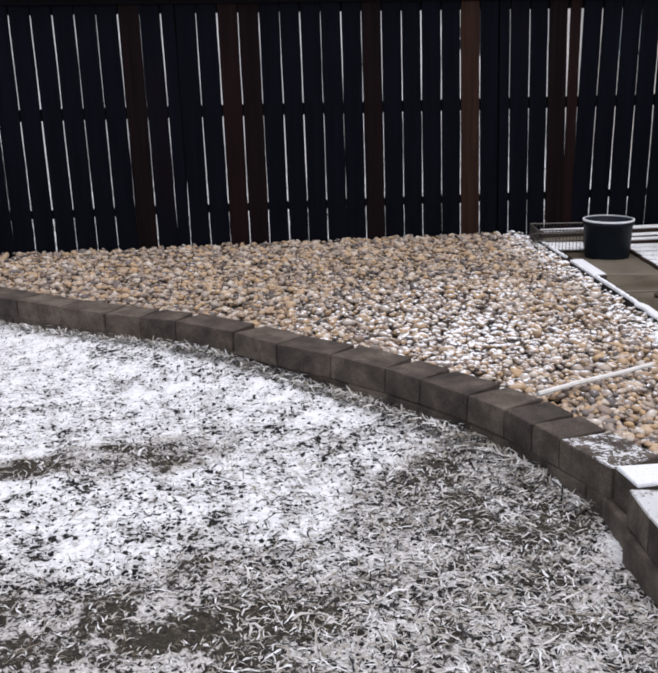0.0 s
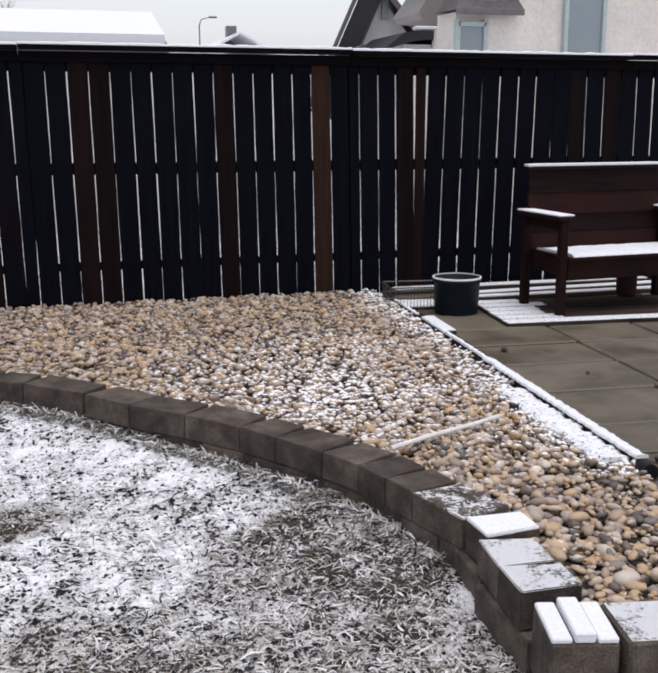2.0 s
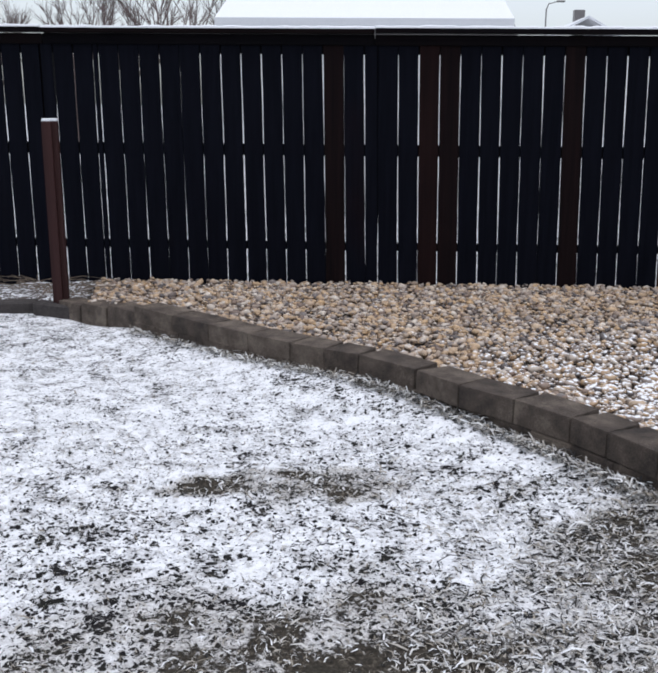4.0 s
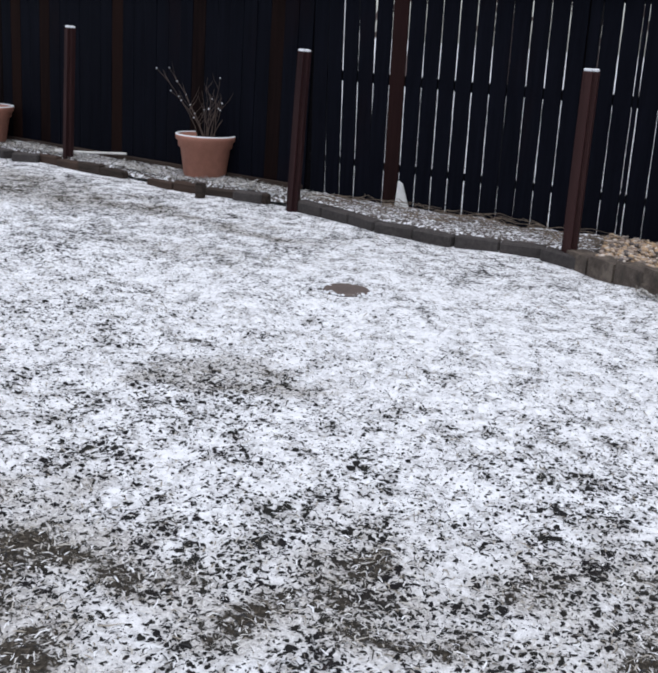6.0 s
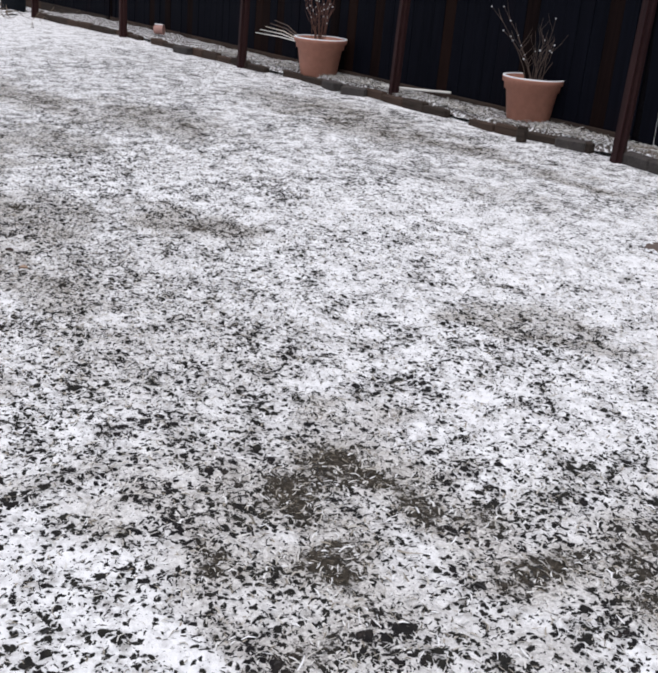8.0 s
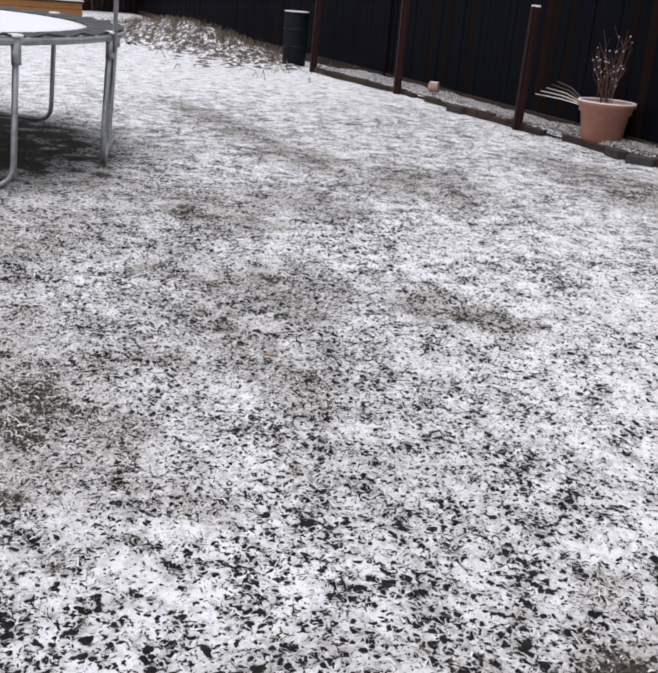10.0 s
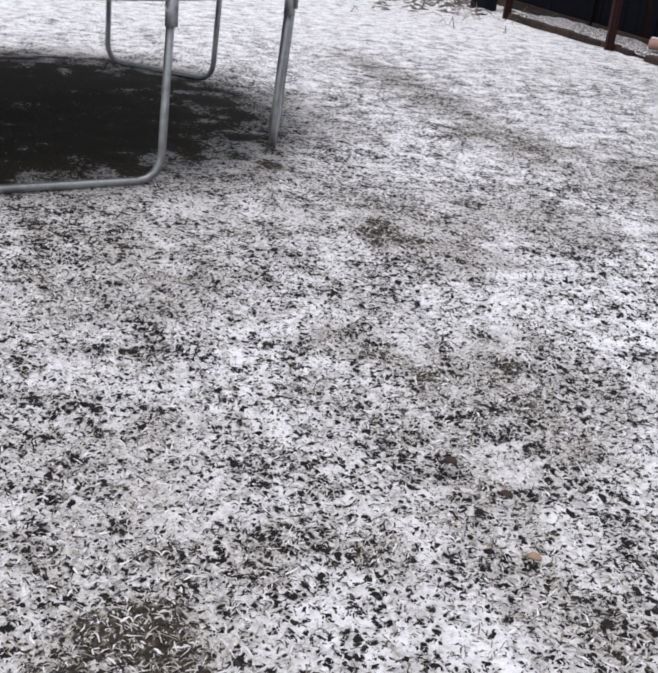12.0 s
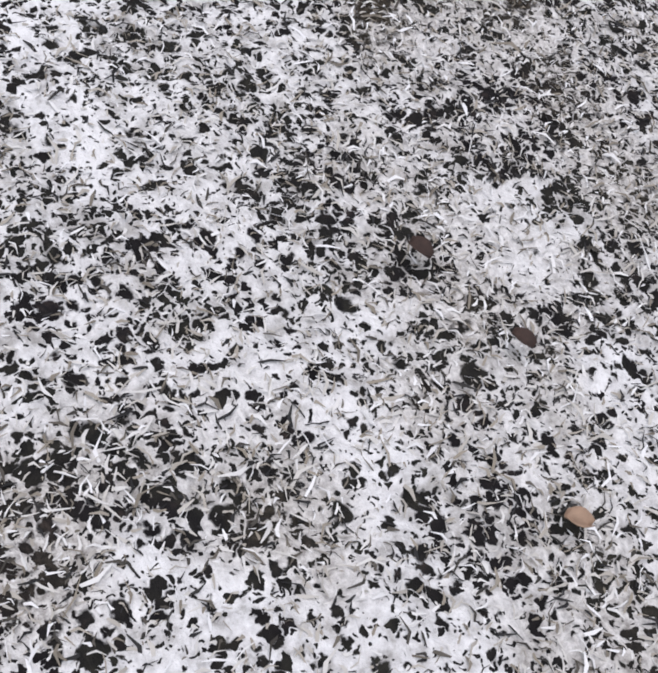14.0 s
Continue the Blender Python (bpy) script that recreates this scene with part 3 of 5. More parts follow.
idx = np.arange(len(xs) * len(ys)).reshape(len(xs), len(ys))
faces = np.stack([idx[:-1, :-1], idx[1:, :-1], idx[1:, 1:], idx[:-1, 1:]], -1).reshape(-1, 4)
ground_mesh = mesh_of("ground", verts, faces, LAWN, True)
att = ground_mesh.attributes.new("bare", "FLOAT", "POINT")
att.data.foreach_set("value", bare_amount(gx, gy).astype(np.float32).ravel())
att = ground_mesh.attributes.new("deep", "FLOAT", "POINT")
# deeper snow in the middle of the lawn and towards the far end
deep = 0.09 * np.exp(-((gx + 1.7) / 1.9) ** 2 - ((gy - 3.5) / 1.4) ** 2) + 0.14 * np.clip((-10.5 - gx) / 4, 0, 1) + 0.05 * np.exp(-((gx + 3.6) / 1.6) ** 2 - ((gy - 3.4) / 1.2) ** 2)
att.data.foreach_set("value", deep.astype(np.float32).ravel())
ground = tagged(new("ground", ground_mesh), "dormant lawn under thin patchy wet snow", "lawn", kind="structure")


def wall_fringe(count, seed):
    """Longer dead grass standing along the foot of the wall."""
    g = np.random.default_rng(seed)
    seg = g.integers(0, len(WX) - 1, count)
    t = g.uniform(0, 1, count)
    ex, ey = WX[seg + 1] - WX[seg], WY[seg + 1] - WY[seg]
    ln = np.hypot(ex, ey)
    off = 0.012 + np.abs(g.normal(0, 0.03, count))
    return blade_mesh(WX[seg] + ex * t + ey / ln * off, WY[seg] + ey * t - ex / ln * off, 0.058, g, 0.9)


def blades(count, x0, x1, y0, y1, long, seed):
    """Short bent blades lying about, coated with snow."""
    g = np.random.default_rng(seed)
    x, y = g.uniform(x0, x1, count), g.uniform(y0, y1, count)
    worn = bare_amount(x, y)
    keep = (g.uniform(0, 1, count) < 0.22 + 0.70 * np.clip(worn, 0, 1)) & (worn < 1.35)
    wy = np.interp(x, [p[0] for p in WALL_LINE], [p[1] for p in WALL_LINE], left=5.6, right=1.0)
    keep &= (y < wy - 0.05) & (x < 1.24)
    return blade_mesh(x[keep], y[keep], long, g, 0.42)


def blade_mesh(x, y, long, g, upright):
    """Tapered, bent and twisted blades of two facets each."""
    n = len(x)
    a = g.uniform(0, 2 * math.pi, n)
    size = long * np.exp(g.normal(-0.22, 0.34, n))
    lift = g.uniform(0.02, upright, n)
    wide = g.uniform(0.0008, 0.0030, n) * (long / 0.03) ** 0.5
    dx, dy = np.cos(a), np.sin(a)
    px, py = -dy, dx
    bend = g.uniform(-1.3, 1.3, n)
    roll = g.uniform(-0.7, 0.7, n)
    z = lawn_height(x, y)
    base = np.stack([x, y, z - 0.002], -1)
    side = np.stack([px, py, roll], -1) * wide[:, None]
    mid = base + np.stack([dx * size * 0.5, dy * size * 0.5, 0.003 + size * lift * 0.6], -1)
    tip = base + np.stack([dx * size + px * bend * size * 0.4, dy * size + py * bend * size * 0.4, 0.003 + size * lift * 0.55], -1)
    v = np.stack([base - side * 0.7, base + side * 0.7, mid + side, mid - side, tip + side * 0.35, tip - side * 0.35], 1).reshape(-1, 3)
    o = np.arange(n)[:, None] * 6
    f = np.concatenate([o + [0, 1, 2, 3], o + [3, 2, 4, 5]], 1).reshape(-1, 4)
    return v, f


def bed_blades(count, seed):
    """Snow-covered grass growing in the bed along the fence."""
    g = np.random.default_rng(seed)
    x = g.uniform(-11.0, -4.5, count)
    near_y = np.interp(-x, [-p[0] for p in BED_LINE], [p[1] for p in BED_LINE]) + 0.08
    far_y = np.interp(-x, [-p[0] for p in FENCE_LINE], [p[1] for p in FENCE_LINE]) - 0.05
    v, f = blade_mesh(x, near_y + (far_y - near_y) * g.uniform(0, 1, count) ** 1.3, 0.055, g, 0.5)
    v[:, 2] += 0.085
    return v, f


def grass_layers(*layers):
    start, vs, fs = 0, [], []
    for v, f in layers:
        vs.append(v)
        fs.append(f + start)
        start += len(v)
    return np.concatenate(vs), np.concatenate(fs)


grass_v, grass_f = grass_layers(blades(80000, -6.2, -3.0, -1.2, 1.6, 0.017, 3), blades(170000, -7.5, 1.24, -1.2, 3.2, 0.027, 4),
                                blades(11000, 0.1, 1.24, 0.7, 2.7, 0.042, 6), blades(70000, -12, 0.5, 2.0, 6.2, 0.040, 5), wall_fringe(8000, 9), bed_blades(12000, 12))
tufts = new("grass_tufts", mesh_of("grass_tufts", grass_v, grass_f, BLADE))
tagged(tufts, "matted pale grass blades dusted with snow", "grass", kind="stuff")


# ---- fence ----
def board_mesh(name, w, h, material):
    """A fence board with worn edges that wander a little along its length."""
    steps = 8
    bm = bmesh.new()
    rings = []
    for k in range(steps + 1):
        z = h * k / steps
        a, c = w / 2 + rng.uniform(-0.0022, 0.0014), w / 2 + rng.uniform(-0.0022, 0.0014)
        bow = rng.uniform(-0.0015, 0.0015)
        rings.append([bm.verts.new((x, y + bow, z)) for x, y in ((-a, -0.0075), (-a + 0.003, -0.0095), (c - 0.003, -0.0095), (c, -0.0075), (c, 0.0095), (-a, 0.0095))])
    for lo_, hi_ in zip(rings, rings[1:]):
        for i in range(6):
            bm.faces.new((lo_[i], lo_[(i + 1) % 6], hi_[(i + 1) % 6], hi_[i]))
    bm.faces.new(rings[0][::-1])
    bm.faces.new(rings[-1])
    me = bpy.data.meshes.new(name)
    bm.to_mesh(me)
    bm.free()
    me.materials.append(material)
    return me


BASE_Z, BOARD_TOP = 0.03, 1.905
board_meshes = {}


def board_of(w, stain):
    """One shared mesh for each width and stain."""
    key = (round(w, 3), stain.name)
    if key not in board_meshes:
        board_meshes[key] = board_mesh("board", key[0], BOARD_TOP - BASE_Z, stain)
    return board_meshes[key]


PANEL = 2.44


def fence_point(s):
    """The place and heading s metres along the fence, leftwards from the corner joint at x = 0."""
    if s <= 4.3:
        return Vector((-s, 6.5, 0)), 0.0
    a, c = (Vector((-4.3, 6.5, 0)), Vector((-12.5, 7.05, 0))) if s < 12.52 else (Vector((-12.5, 7.05, 0)), Vector((-30, 7.9, 0)))
    start = 4.3 if s < 12.52 else 12.52
    d = (c - a).normalized()
    return a + d * (s - start), math.atan2(-d.y, -d.x)


# joints between the boards of the open panels, at a metre's height
JOINTS = [4.821 + 0.157 * i for i in range(20, 0, -1)] + [4.821, 4.665, 4.502, 4.343, 4.182, 4.019, 3.862, 3.70, 3.543, 3.385, 3.228, 3.075, 2.983, 2.828, 2.684, 2.53, 2.44]
JOINTS += [2.295 - 0.1506 * i for i in range(15)] + [0.036] + [-0.060 - 0.1508 * i for i in range(14)] + [-2.064, -2.209, -2.357, -2.455]
JOINTS += [-2.60 - 0.1485 * i for i in range(16)]
WARM_BOARDS = (4.74, 4.42, 3.03, 2.905, 1.46, 0.405, 0.56, -0.29, -4.01)


def board_lean(x):
    """How far the boards lean out of plumb along the fence."""
    return 0.004 if 2.99 < x < 3.09 else 0.018 if 3.09 <= x < 4.15 else 0.006 if 4.15 <= x < 4.4 else -0.005 if x >= 4.4 else -0.017 if x > -0.06 else -0.021 if x > -4.2 else -0.04


for k in range(-3, 13):
    s0 = k * PANEL
    p, h = fence_point(s0)
    panel = thing("fence_panel", (p.x, p.y, 0), "dark-stained vertical board fence panel with gaps and snowy cap", "fence panel", "boundary fence panels", math.degrees(h))
    tight = s0 > 4.5
    # cap, with a fascia under it, and snow lying on it
    part("cap", box_bm((-PANEL / 2, -0.015, 1.962 + (0.006 if k % 2 else 0)), (PANEL - 0.004, 0.14, 0.034), None, 0.004), CAP, panel)
    bm = snow_ridge(-PANEL + 0.003, -0.003, 0.141, 1.9785 + (0.006 if k % 2 else 0), 0.02, 48)
    bmesh.ops.translate(bm, vec=(0, -0.017, 0), verts=bm.verts[:])
    part("cap_snow", bm, SNOW, panel, "thin line of snow")
    part("fascia", box_bm((-PANEL / 2, -0.021, 1.905), (PANEL - 0.004, 0.02, 0.075), None, 0.003), CAP, panel)
    for name, z, hgt in (("rail", 1.845, 0.08), ("rail", 1.115, 0.085), ("rail", 0.395, 0.06)):
        part(name, box_bm((-PANEL / 2, 0.03, z), (PANEL - 0.1, 0.038, hgt), None, 0.003), CAP, panel)
    part("fence_post", box_bm((0, 0.057, 0.96), (0.089, 0.089, 1.92), None, 0.004), CAP, panel)
    if k < 2:
        for right, left in zip(JOINTS, JOINTS[1:]):
            at = (right + left) / 2
            if not p.x - PANEL <= at < p.x:
                continue
            gap = rng.choice((0.0015, 0.003, 0.004, 0.0055)) + 0.0022 * abs(at)
            stain = FENCE_GOLD if 2.139 < at < 2.295 else FENCE_BROWN if any(abs(at - q) < 0.04 for q in WARM_BOARDS) else FENCE
            ob = new("board", board_of(right - left - gap, stain))
            ob.parent = panel
            tilt = board_lean(at) + rng.uniform(-0.0025, 0.0025)
            ob.matrix_basis = pose(at - p.x - 0.97 * tilt, rng.uniform(-0.002, 0.002), BASE_Z + rng.uniform(-0.012, 0.004), rng.uniform(-0.15, 0.15), math.degrees(tilt), rng.uniform(-0.5, 0.5))
    else:
        for i in range(16):
            x = -0.074 - i * 0.1525
            wx = p.x + x
            warm = rng.random() < 0.10 or any(abs(wx - q) < 0.076 for q in (-5.2, -6.13, -8.25, -9.13, -10.15, -10.44, -12.26))
            ob = new("board", board_of(0.1508, FENCE_WORN if warm else FENCE))
            ob.parent = panel
            ob.matrix_basis = pose(x, rng.uniform(-0.004, 0.004), BASE_Z + rng.uniform(-0.012, 0.004), rng.uniform(-0.15, 0.15), rng.uniform(-0.03, 0.03), rng.uniform(-0.7, 0.7))
    part("kickboard", box_bm((-PANEL / 2, -0.024, 0.06), (PANEL - 0.01, 0.024, 0.14), None, 0.004), TIMBER, panel) if tight else None

# back fence across the far end of the yard
for k in range(7):
    panel = thing("back_fence_panel", (-30.0, 7.9 - k * PANEL, 0), "weathered purple-brown board fence panel across the far end", "fence panel", "back fence panels")
    part("cap", box_bm((0.0, -PANEL / 2, 1.95), (0.14, PANEL, 0.034)), CAP, panel)
    for j in range(16):
        ob = new("board", board_of(0.149, FENCE_BROWN))
        ob.parent = panel
        ob.matrix_basis = pose(rng.uniform(-0.003, 0.003), -0.076 - j * 0.1525, BASE_Z, 0, 0, 90)


# ---- planting bed along the fence ----
def strip_mesh(name, near, far, x0, x1, z, material, step=0.12, bumpy=0.02):
    n = int((x0 - x1) / step)
    rows = 9
    v = []
    for i in range(n + 1):
        x = x0 - (x0 - x1) * i / n
        a, c = y_on(near, x), y_on(far, x)
        for j in range(rows):
            t = j / (rows - 1)
            v.append((x, a + (c - a) * t, z + bumpy * (noise.noise((x * 3, t * 4, 1)) + 0.6 * noise.noise((x * 9, t * 11, 4))) - (0.05 if j == 0 else 0)))
    v = np.array(v)
    idx = np.arange((n + 1) * rows).reshape(n + 1, rows)
    f = np.stack([idx[:-1, :-1], idx[:-1, 1:], idx[1:, 1:], idx[1:, :-1]], -1).reshape(-1, 4)
    return mesh_of(name, v, f, material, True)


bed = new("planting_bed_soil", strip_mesh("planting_bed_soil", [(p[0], p[1] + 0.03) for p in BED_LINE], [(a, b - 0.02) for a, b in FENCE_LINE], -1.7, -15.5, 0.085, BED_SOIL, 0.12, 0.035))
tagged(bed, "bare brown bed soil dusted with snow beside the fence", "flower bed", kind="structure")

edge = thing("bed_edging", (0, 0, 0), "low dark timber and stone edging round the flower bed", "garden edging")
pts = along([(*p, 0) for p in BED_LINE], 0.335)
for j, (p, h) in enumerate(pts):
    stone = p.x > -4.7
    gap = (not stone) and rng.random() < 0.12
    if gap:
        continue
    hh = 0.10 if stone else rng.uniform(0.07, 0.10)
    bm = box_bm((0, 0, hh / 2 - 0.02), (0.325, 0.12 if stone else 0.09, hh + 0.02), None, 0.012)
    ob = part("edging_stone" if stone else "edging_timber", bm, EDGE_STONE if stone else TIMBER, edge)
    ob.matrix_basis = pose(p.x, p.y, 0, rng.uniform(-3, 3), rng.uniform(-1.5, 1.5), math.degrees(h) + rng.uniform(-3, 3))


# ---- wooden posts in front of the fence ----
def round_post(width, z0, z1):
    """A square section with well rounded corners and eased ends."""
    bm = box_bm((0, 0, (z0 + z1) / 2), (width, width, z1 - z0))
    upright = [e for e in bm.edges if abs(e.verts[0].co.z - e.verts[1].co.z) > 0.001]
    bmesh.ops.bevel(bm, geom=upright, offset=width * 0.3, segments=4, affect="EDGES")
    rim = [e for e in bm.edges if abs(e.verts[0].co.z - z1) < 1e-5 and abs(e.verts[1].co.z - z1) < 1e-5]
    bmesh.ops.bevel(bm, geom=rim, offset=0.005, segments=1, affect="EDGES")
    return bm


def garden_post(x, y, h, lean_x=0.0, lean_y=0.0):
    e = thing("garden_post", (x, y, 0), "red-brown stained square wooden post with a snow cap", "post", "row of garden posts")
    bm = round_post(0.105, -0.2, h)
    part("shaft", bm, POST, e)
    part("snow_cap", round_post(0.098, h, h + 0.018), SNOW, e, "thin cap of snow")
    e.matrix_world = pose(x, y, 0, lean_x, lean_y, rng.uniform(-6, 6))
    return e


for x, y, h, lx, ly in ((-2.15, 5.69, 1.325, 0, -0.8), (-4.63, 5.96, 1.30, 0, 1.4), (-7.57, 6.34, 1.34, 0.3, 2.4), (-10.02, 6.24, 1.325, 0, 1.6), (-13.0, 6.42, 1.35, 0, -0.3), (-15.57, 6.38, 1.345, 0, 2.4)):
    garden_post(x, y, h, lx, ly)


# ---- retaining wall of concrete blocks ----
wall = thing("retaining_wall", (0, 0, 0), "curved low retaining wall of damp brown-grey concrete blocks", "retaining wall")


def wall_block(name, a, c, z0, z1, depth, mat, out=0.0, shrink=0.0012):
    """A block between two points of its front edge, its sides drawn in towards the back."""
    a, c = Vector((*a, 0)), Vector((*c, 0))
    d = (c - a).normalized()
    nrm = Vector((-d.y, d.x, 0))
    if nrm.x + nrm.y < 0:
        nrm = -nrm
    a, c = a + d * shrink - nrm * out, c - d * shrink - nrm * out
    bm = bmesh.new()
    q = [a, c, c + nrm * depth - d * 0.012, a + nrm * depth + d * 0.012]
    lo = [bm.verts.new((p.x, p.y, z0)) for p in q]
    hi = [bm.verts.new((p.x + rng.uniform(-0.003, 0.003), p.y + rng.uniform(-0.003, 0.003), z1 + rng.uniform(-0.003, 0.003))) for p in q]
    bm.faces.new(lo[::-1])
    bm.faces.new(hi)
    for i in range(4):
        bm.faces.new((lo[i], lo[(i + 1) % 4], hi[(i + 1) % 4], hi[i]))
    bmesh.ops.recalc_face_normals(bm, faces=bm.faces[:])
    bmesh.ops.bevel(bm, geom=bm.edges[:], offset=0.003, segments=2, affect="EDGES")
    return part(name, bm, mat, wall)


tops = [(-1.49, 5.05), (-1.2, 4.79), (-0.94, 4.56), (-0.68, 4.33), (-0.43, 4.14), (-0.24, 4.01), (-0.06, 3.89), (0.215, 3.62)]
for a, c in zip(tops, tops[1:]):
    wall_block("block", a, c, 0.095, 0.20, 0.19, BLOCK)
tops2 = [(0.23, 3.58), (0.414, 3.34), (0.632, 3.115), (0.829, 2.87), (0.94, 2.70), (1.075, 2.47), (1.162, 2.28), (1.215, 2.12), (1.257, 1.96), (1.330, 1.69)]
for k, (a, c) in enumerate(zip(tops2, tops2[1:])):
    wall_block("block", a, c, 0.10, 0.208, 0.2, BLOCK if k < 8 else BLOCK_DUSTED, 0.012)
for p, h in along([(*q, 0) for q in WALL_LINE], 0.23):
    q = p + Vector((math.cos(h), math.sin(h), 0)) * 0.23
    wall_block("lower_block", (p.x, p.y), (q.x, q.y), -0.05, 0.0985, 0.17, BLOCK, 0.010, 0.0012)
# the low end by the first post
for a, c, z1 in (((-1.49, 5.06), (-1.72, 5.27), 0.16), ((-1.73, 5.28), (-1.95, 5.46), 0.135), ((-1.96, 5.47), (-2.17, 5.65), 0.115)):
    wall_block("block", a, c, -0.05, z1, 0.17, BLOCK)
# the stepped end of the wall
wall_block("block", (1.326, 1.68), (1.331, 1.53), 0.10, 0.208, 0.192, BLOCK, 0.006)
wall_block("snow_cap", (1.326, 1.68), (1.331, 1.53), 0.2065, 0.219, 0.190, SNOW, 0.004)
wall_block("block", (1.294, 1.52), (1.274, 1.332), 0.10, 0.212, 0.178, BLOCK_SNOWY, 0.004)
wall_block("block", (1.272, 1.325), (1.258, 1.16), 0.10, 0.215, 0.182, BLOCK_SNOWY, 0.004)
wall_block("lower_block", (1.315, 1.78), (1.285, 1.47), -0.05, 0.096, 0.2, BLOCK, 0.004)
wall_block("lower_block", (1.264, 1.462), (1.262, 1.11), -0.05, 0.096, 0.2, BLOCK, 0.006)


def corner_block(name, c, s, turn, mat, ribs=0):
    bm = bmesh.new()
    box(bm, (0, 0, 0), s, None, 0.008)
    ob = part(name, bm, mat, wall)
    ob.matrix_basis = pose(*c, 0, 0, turn)
    for k in range(ribs):
        w = s[0] / ribs
        rb = part("snow_strip", box_bm((-s[0] / 2 + w * (k + 0.5), 0.0, s[2] / 2 + 0.005 + 0.008 * (k == 1)), (w * 0.9, s[1] * 0.97, 0.016 + 0.012 * (k == 1)), None, 0.004), SNOW, wall)
        rb.matrix_basis = pose(*c, 0, 0, turn)


corner_block("split_block", (1.314, 0.980, 0.115), (0.174, 0.20, 0.185), -15, BLOCK, 3)
corner_block("block", (1.497, 0.932, 0.12), (0.182, 0.215, 0.19), -11, BLOCK_SNOWY)
corner_block("block", (1.682, 0.900, 0.12), (0.182, 0.215, 0.19), -8, BLOCK_SNOWY)
corner_block("block", (1.868, 0.878, 0.12), (0.182, 0.215, 0.19), -6, BLOCK_SNOWY)
corner_block("block", (2.054, 0.862, 0.12), (0.182, 0.215, 0.19), -4, BLOCK_SNOWY)
corner_block("lower_block", (1.40, 0.94, -0.02), (0.36, 0.19, 0.085), -12, BLOCK)
corner_block("lower_block", (1.86, 0.872, -0.02), (0.55, 0.19, 0.085), -6, BLOCK)


# ---- gravel bed ----
def gravel_z(x, y):
    return 0.17 - 0.055 * np.clip((y - 2.0) / 4.3, 0, 1)


def in_gravel(x, y):
    ys_ = [p[1] for p in reversed(WALL_LINE)]
    xs_ = [p[0] for p in reversed(WALL_LINE)]
    left = np.interp(y, ys_, xs_, left=1.25, right=-1.6) + 0.20
    left = np.where(y > 5.05, np.interp(y, [5.05, 5.5, 6.5], [-1.3, -1.9, -2.1]), left)
    right = np.interp(y, [EDGING[1][1], EDGING[0][1]], [EDGING[1][0], EDGING[0][0]]) - 0.01
    right = np.where(y < 1.88, 2.7, right)
    return (x > left) & (x < right) & (y > 1.03) & (y < 6.49)


bx, by = np.arange(-2.3, 2.9, 0.07), np.arange(0.9, 6.5, 0.07)
qx, qy = np.meshgrid(bx, by, indexing="ij")
ok = in_gravel(qx, qy)
idx = np.arange(qx.size).reshape(qx.shape)
f = np.stack([idx[:-1, :-1], idx[1:, :-1], idx[1:, 1:], idx[:-1, 1:]], -1)
good = (ok[:-1, :-1] | ok[1:, :-1] | ok[1:, 1:] | ok[:-1, 1:])
gravel = new("gravel_bed", mesh_of("gravel_bed", np.stack([qx, qy, gravel_z(qx, qy) - 0.028], -1).reshape(-1, 3), f[good], GRIT, True))
tagged(gravel, "tan and grey river pebble bed with patches of snow", "gravel bed", kind="structure")

def ball(level):
    ico = bmesh.new()
    bmesh.ops.create_icosphere(ico, subdivisions=level, radius=1.0)
    v_, f_ = np.array([v.co for v in ico.verts]), np.array([[v.index for v in q.verts] for q in ico.faces])
    ico.free()
    return v_, f_


ICO_V, ICO_F = ball(1)
ROUND_V, ROUND_F = ball(2)


def pebble_shapes(count, g, ball_v):
    s = np.clip(np.exp(g.normal(0, 0.40, count)) * 0.0155, 0.007, 0.036)
    ax = np.stack([s * g.uniform(0.95, 1.5, count), s * g.uniform(0.75, 1.05, count), s * g.uniform(0.5, 0.8, count)], -1)
    a, tilt = g.uniform(0, 2 * math.pi, count), g.normal(0, 0.3, count)
    skew = 1 + 0.22 * np.sin(ball_v[None, :, :1] * 2.1 + g.uniform(0, 6.28, (count, 1, 1))) * np.cos(ball_v[None, :, 1:2] * 1.7 + g.uniform(0, 6.28, (count, 1, 1)))
    v = ball_v[None] * ax[:, None] * skew * (1 + g.normal(0, 0.025, (count, len(ball_v), 1)))
    vx, vz = v[..., 0] * np.cos(tilt)[:, None] - v[..., 2] * np.sin(tilt)[:, None], v[..., 0] * np.sin(tilt)[:, None] + v[..., 2] * np.cos(tilt)[:, None]
    return np.stack([vx * np.cos(a)[:, None] - v[..., 1] * np.sin(a)[:, None], vx * np.sin(a)[:, None] + v[..., 1] * np.cos(a)[:, None], vz], -1), s


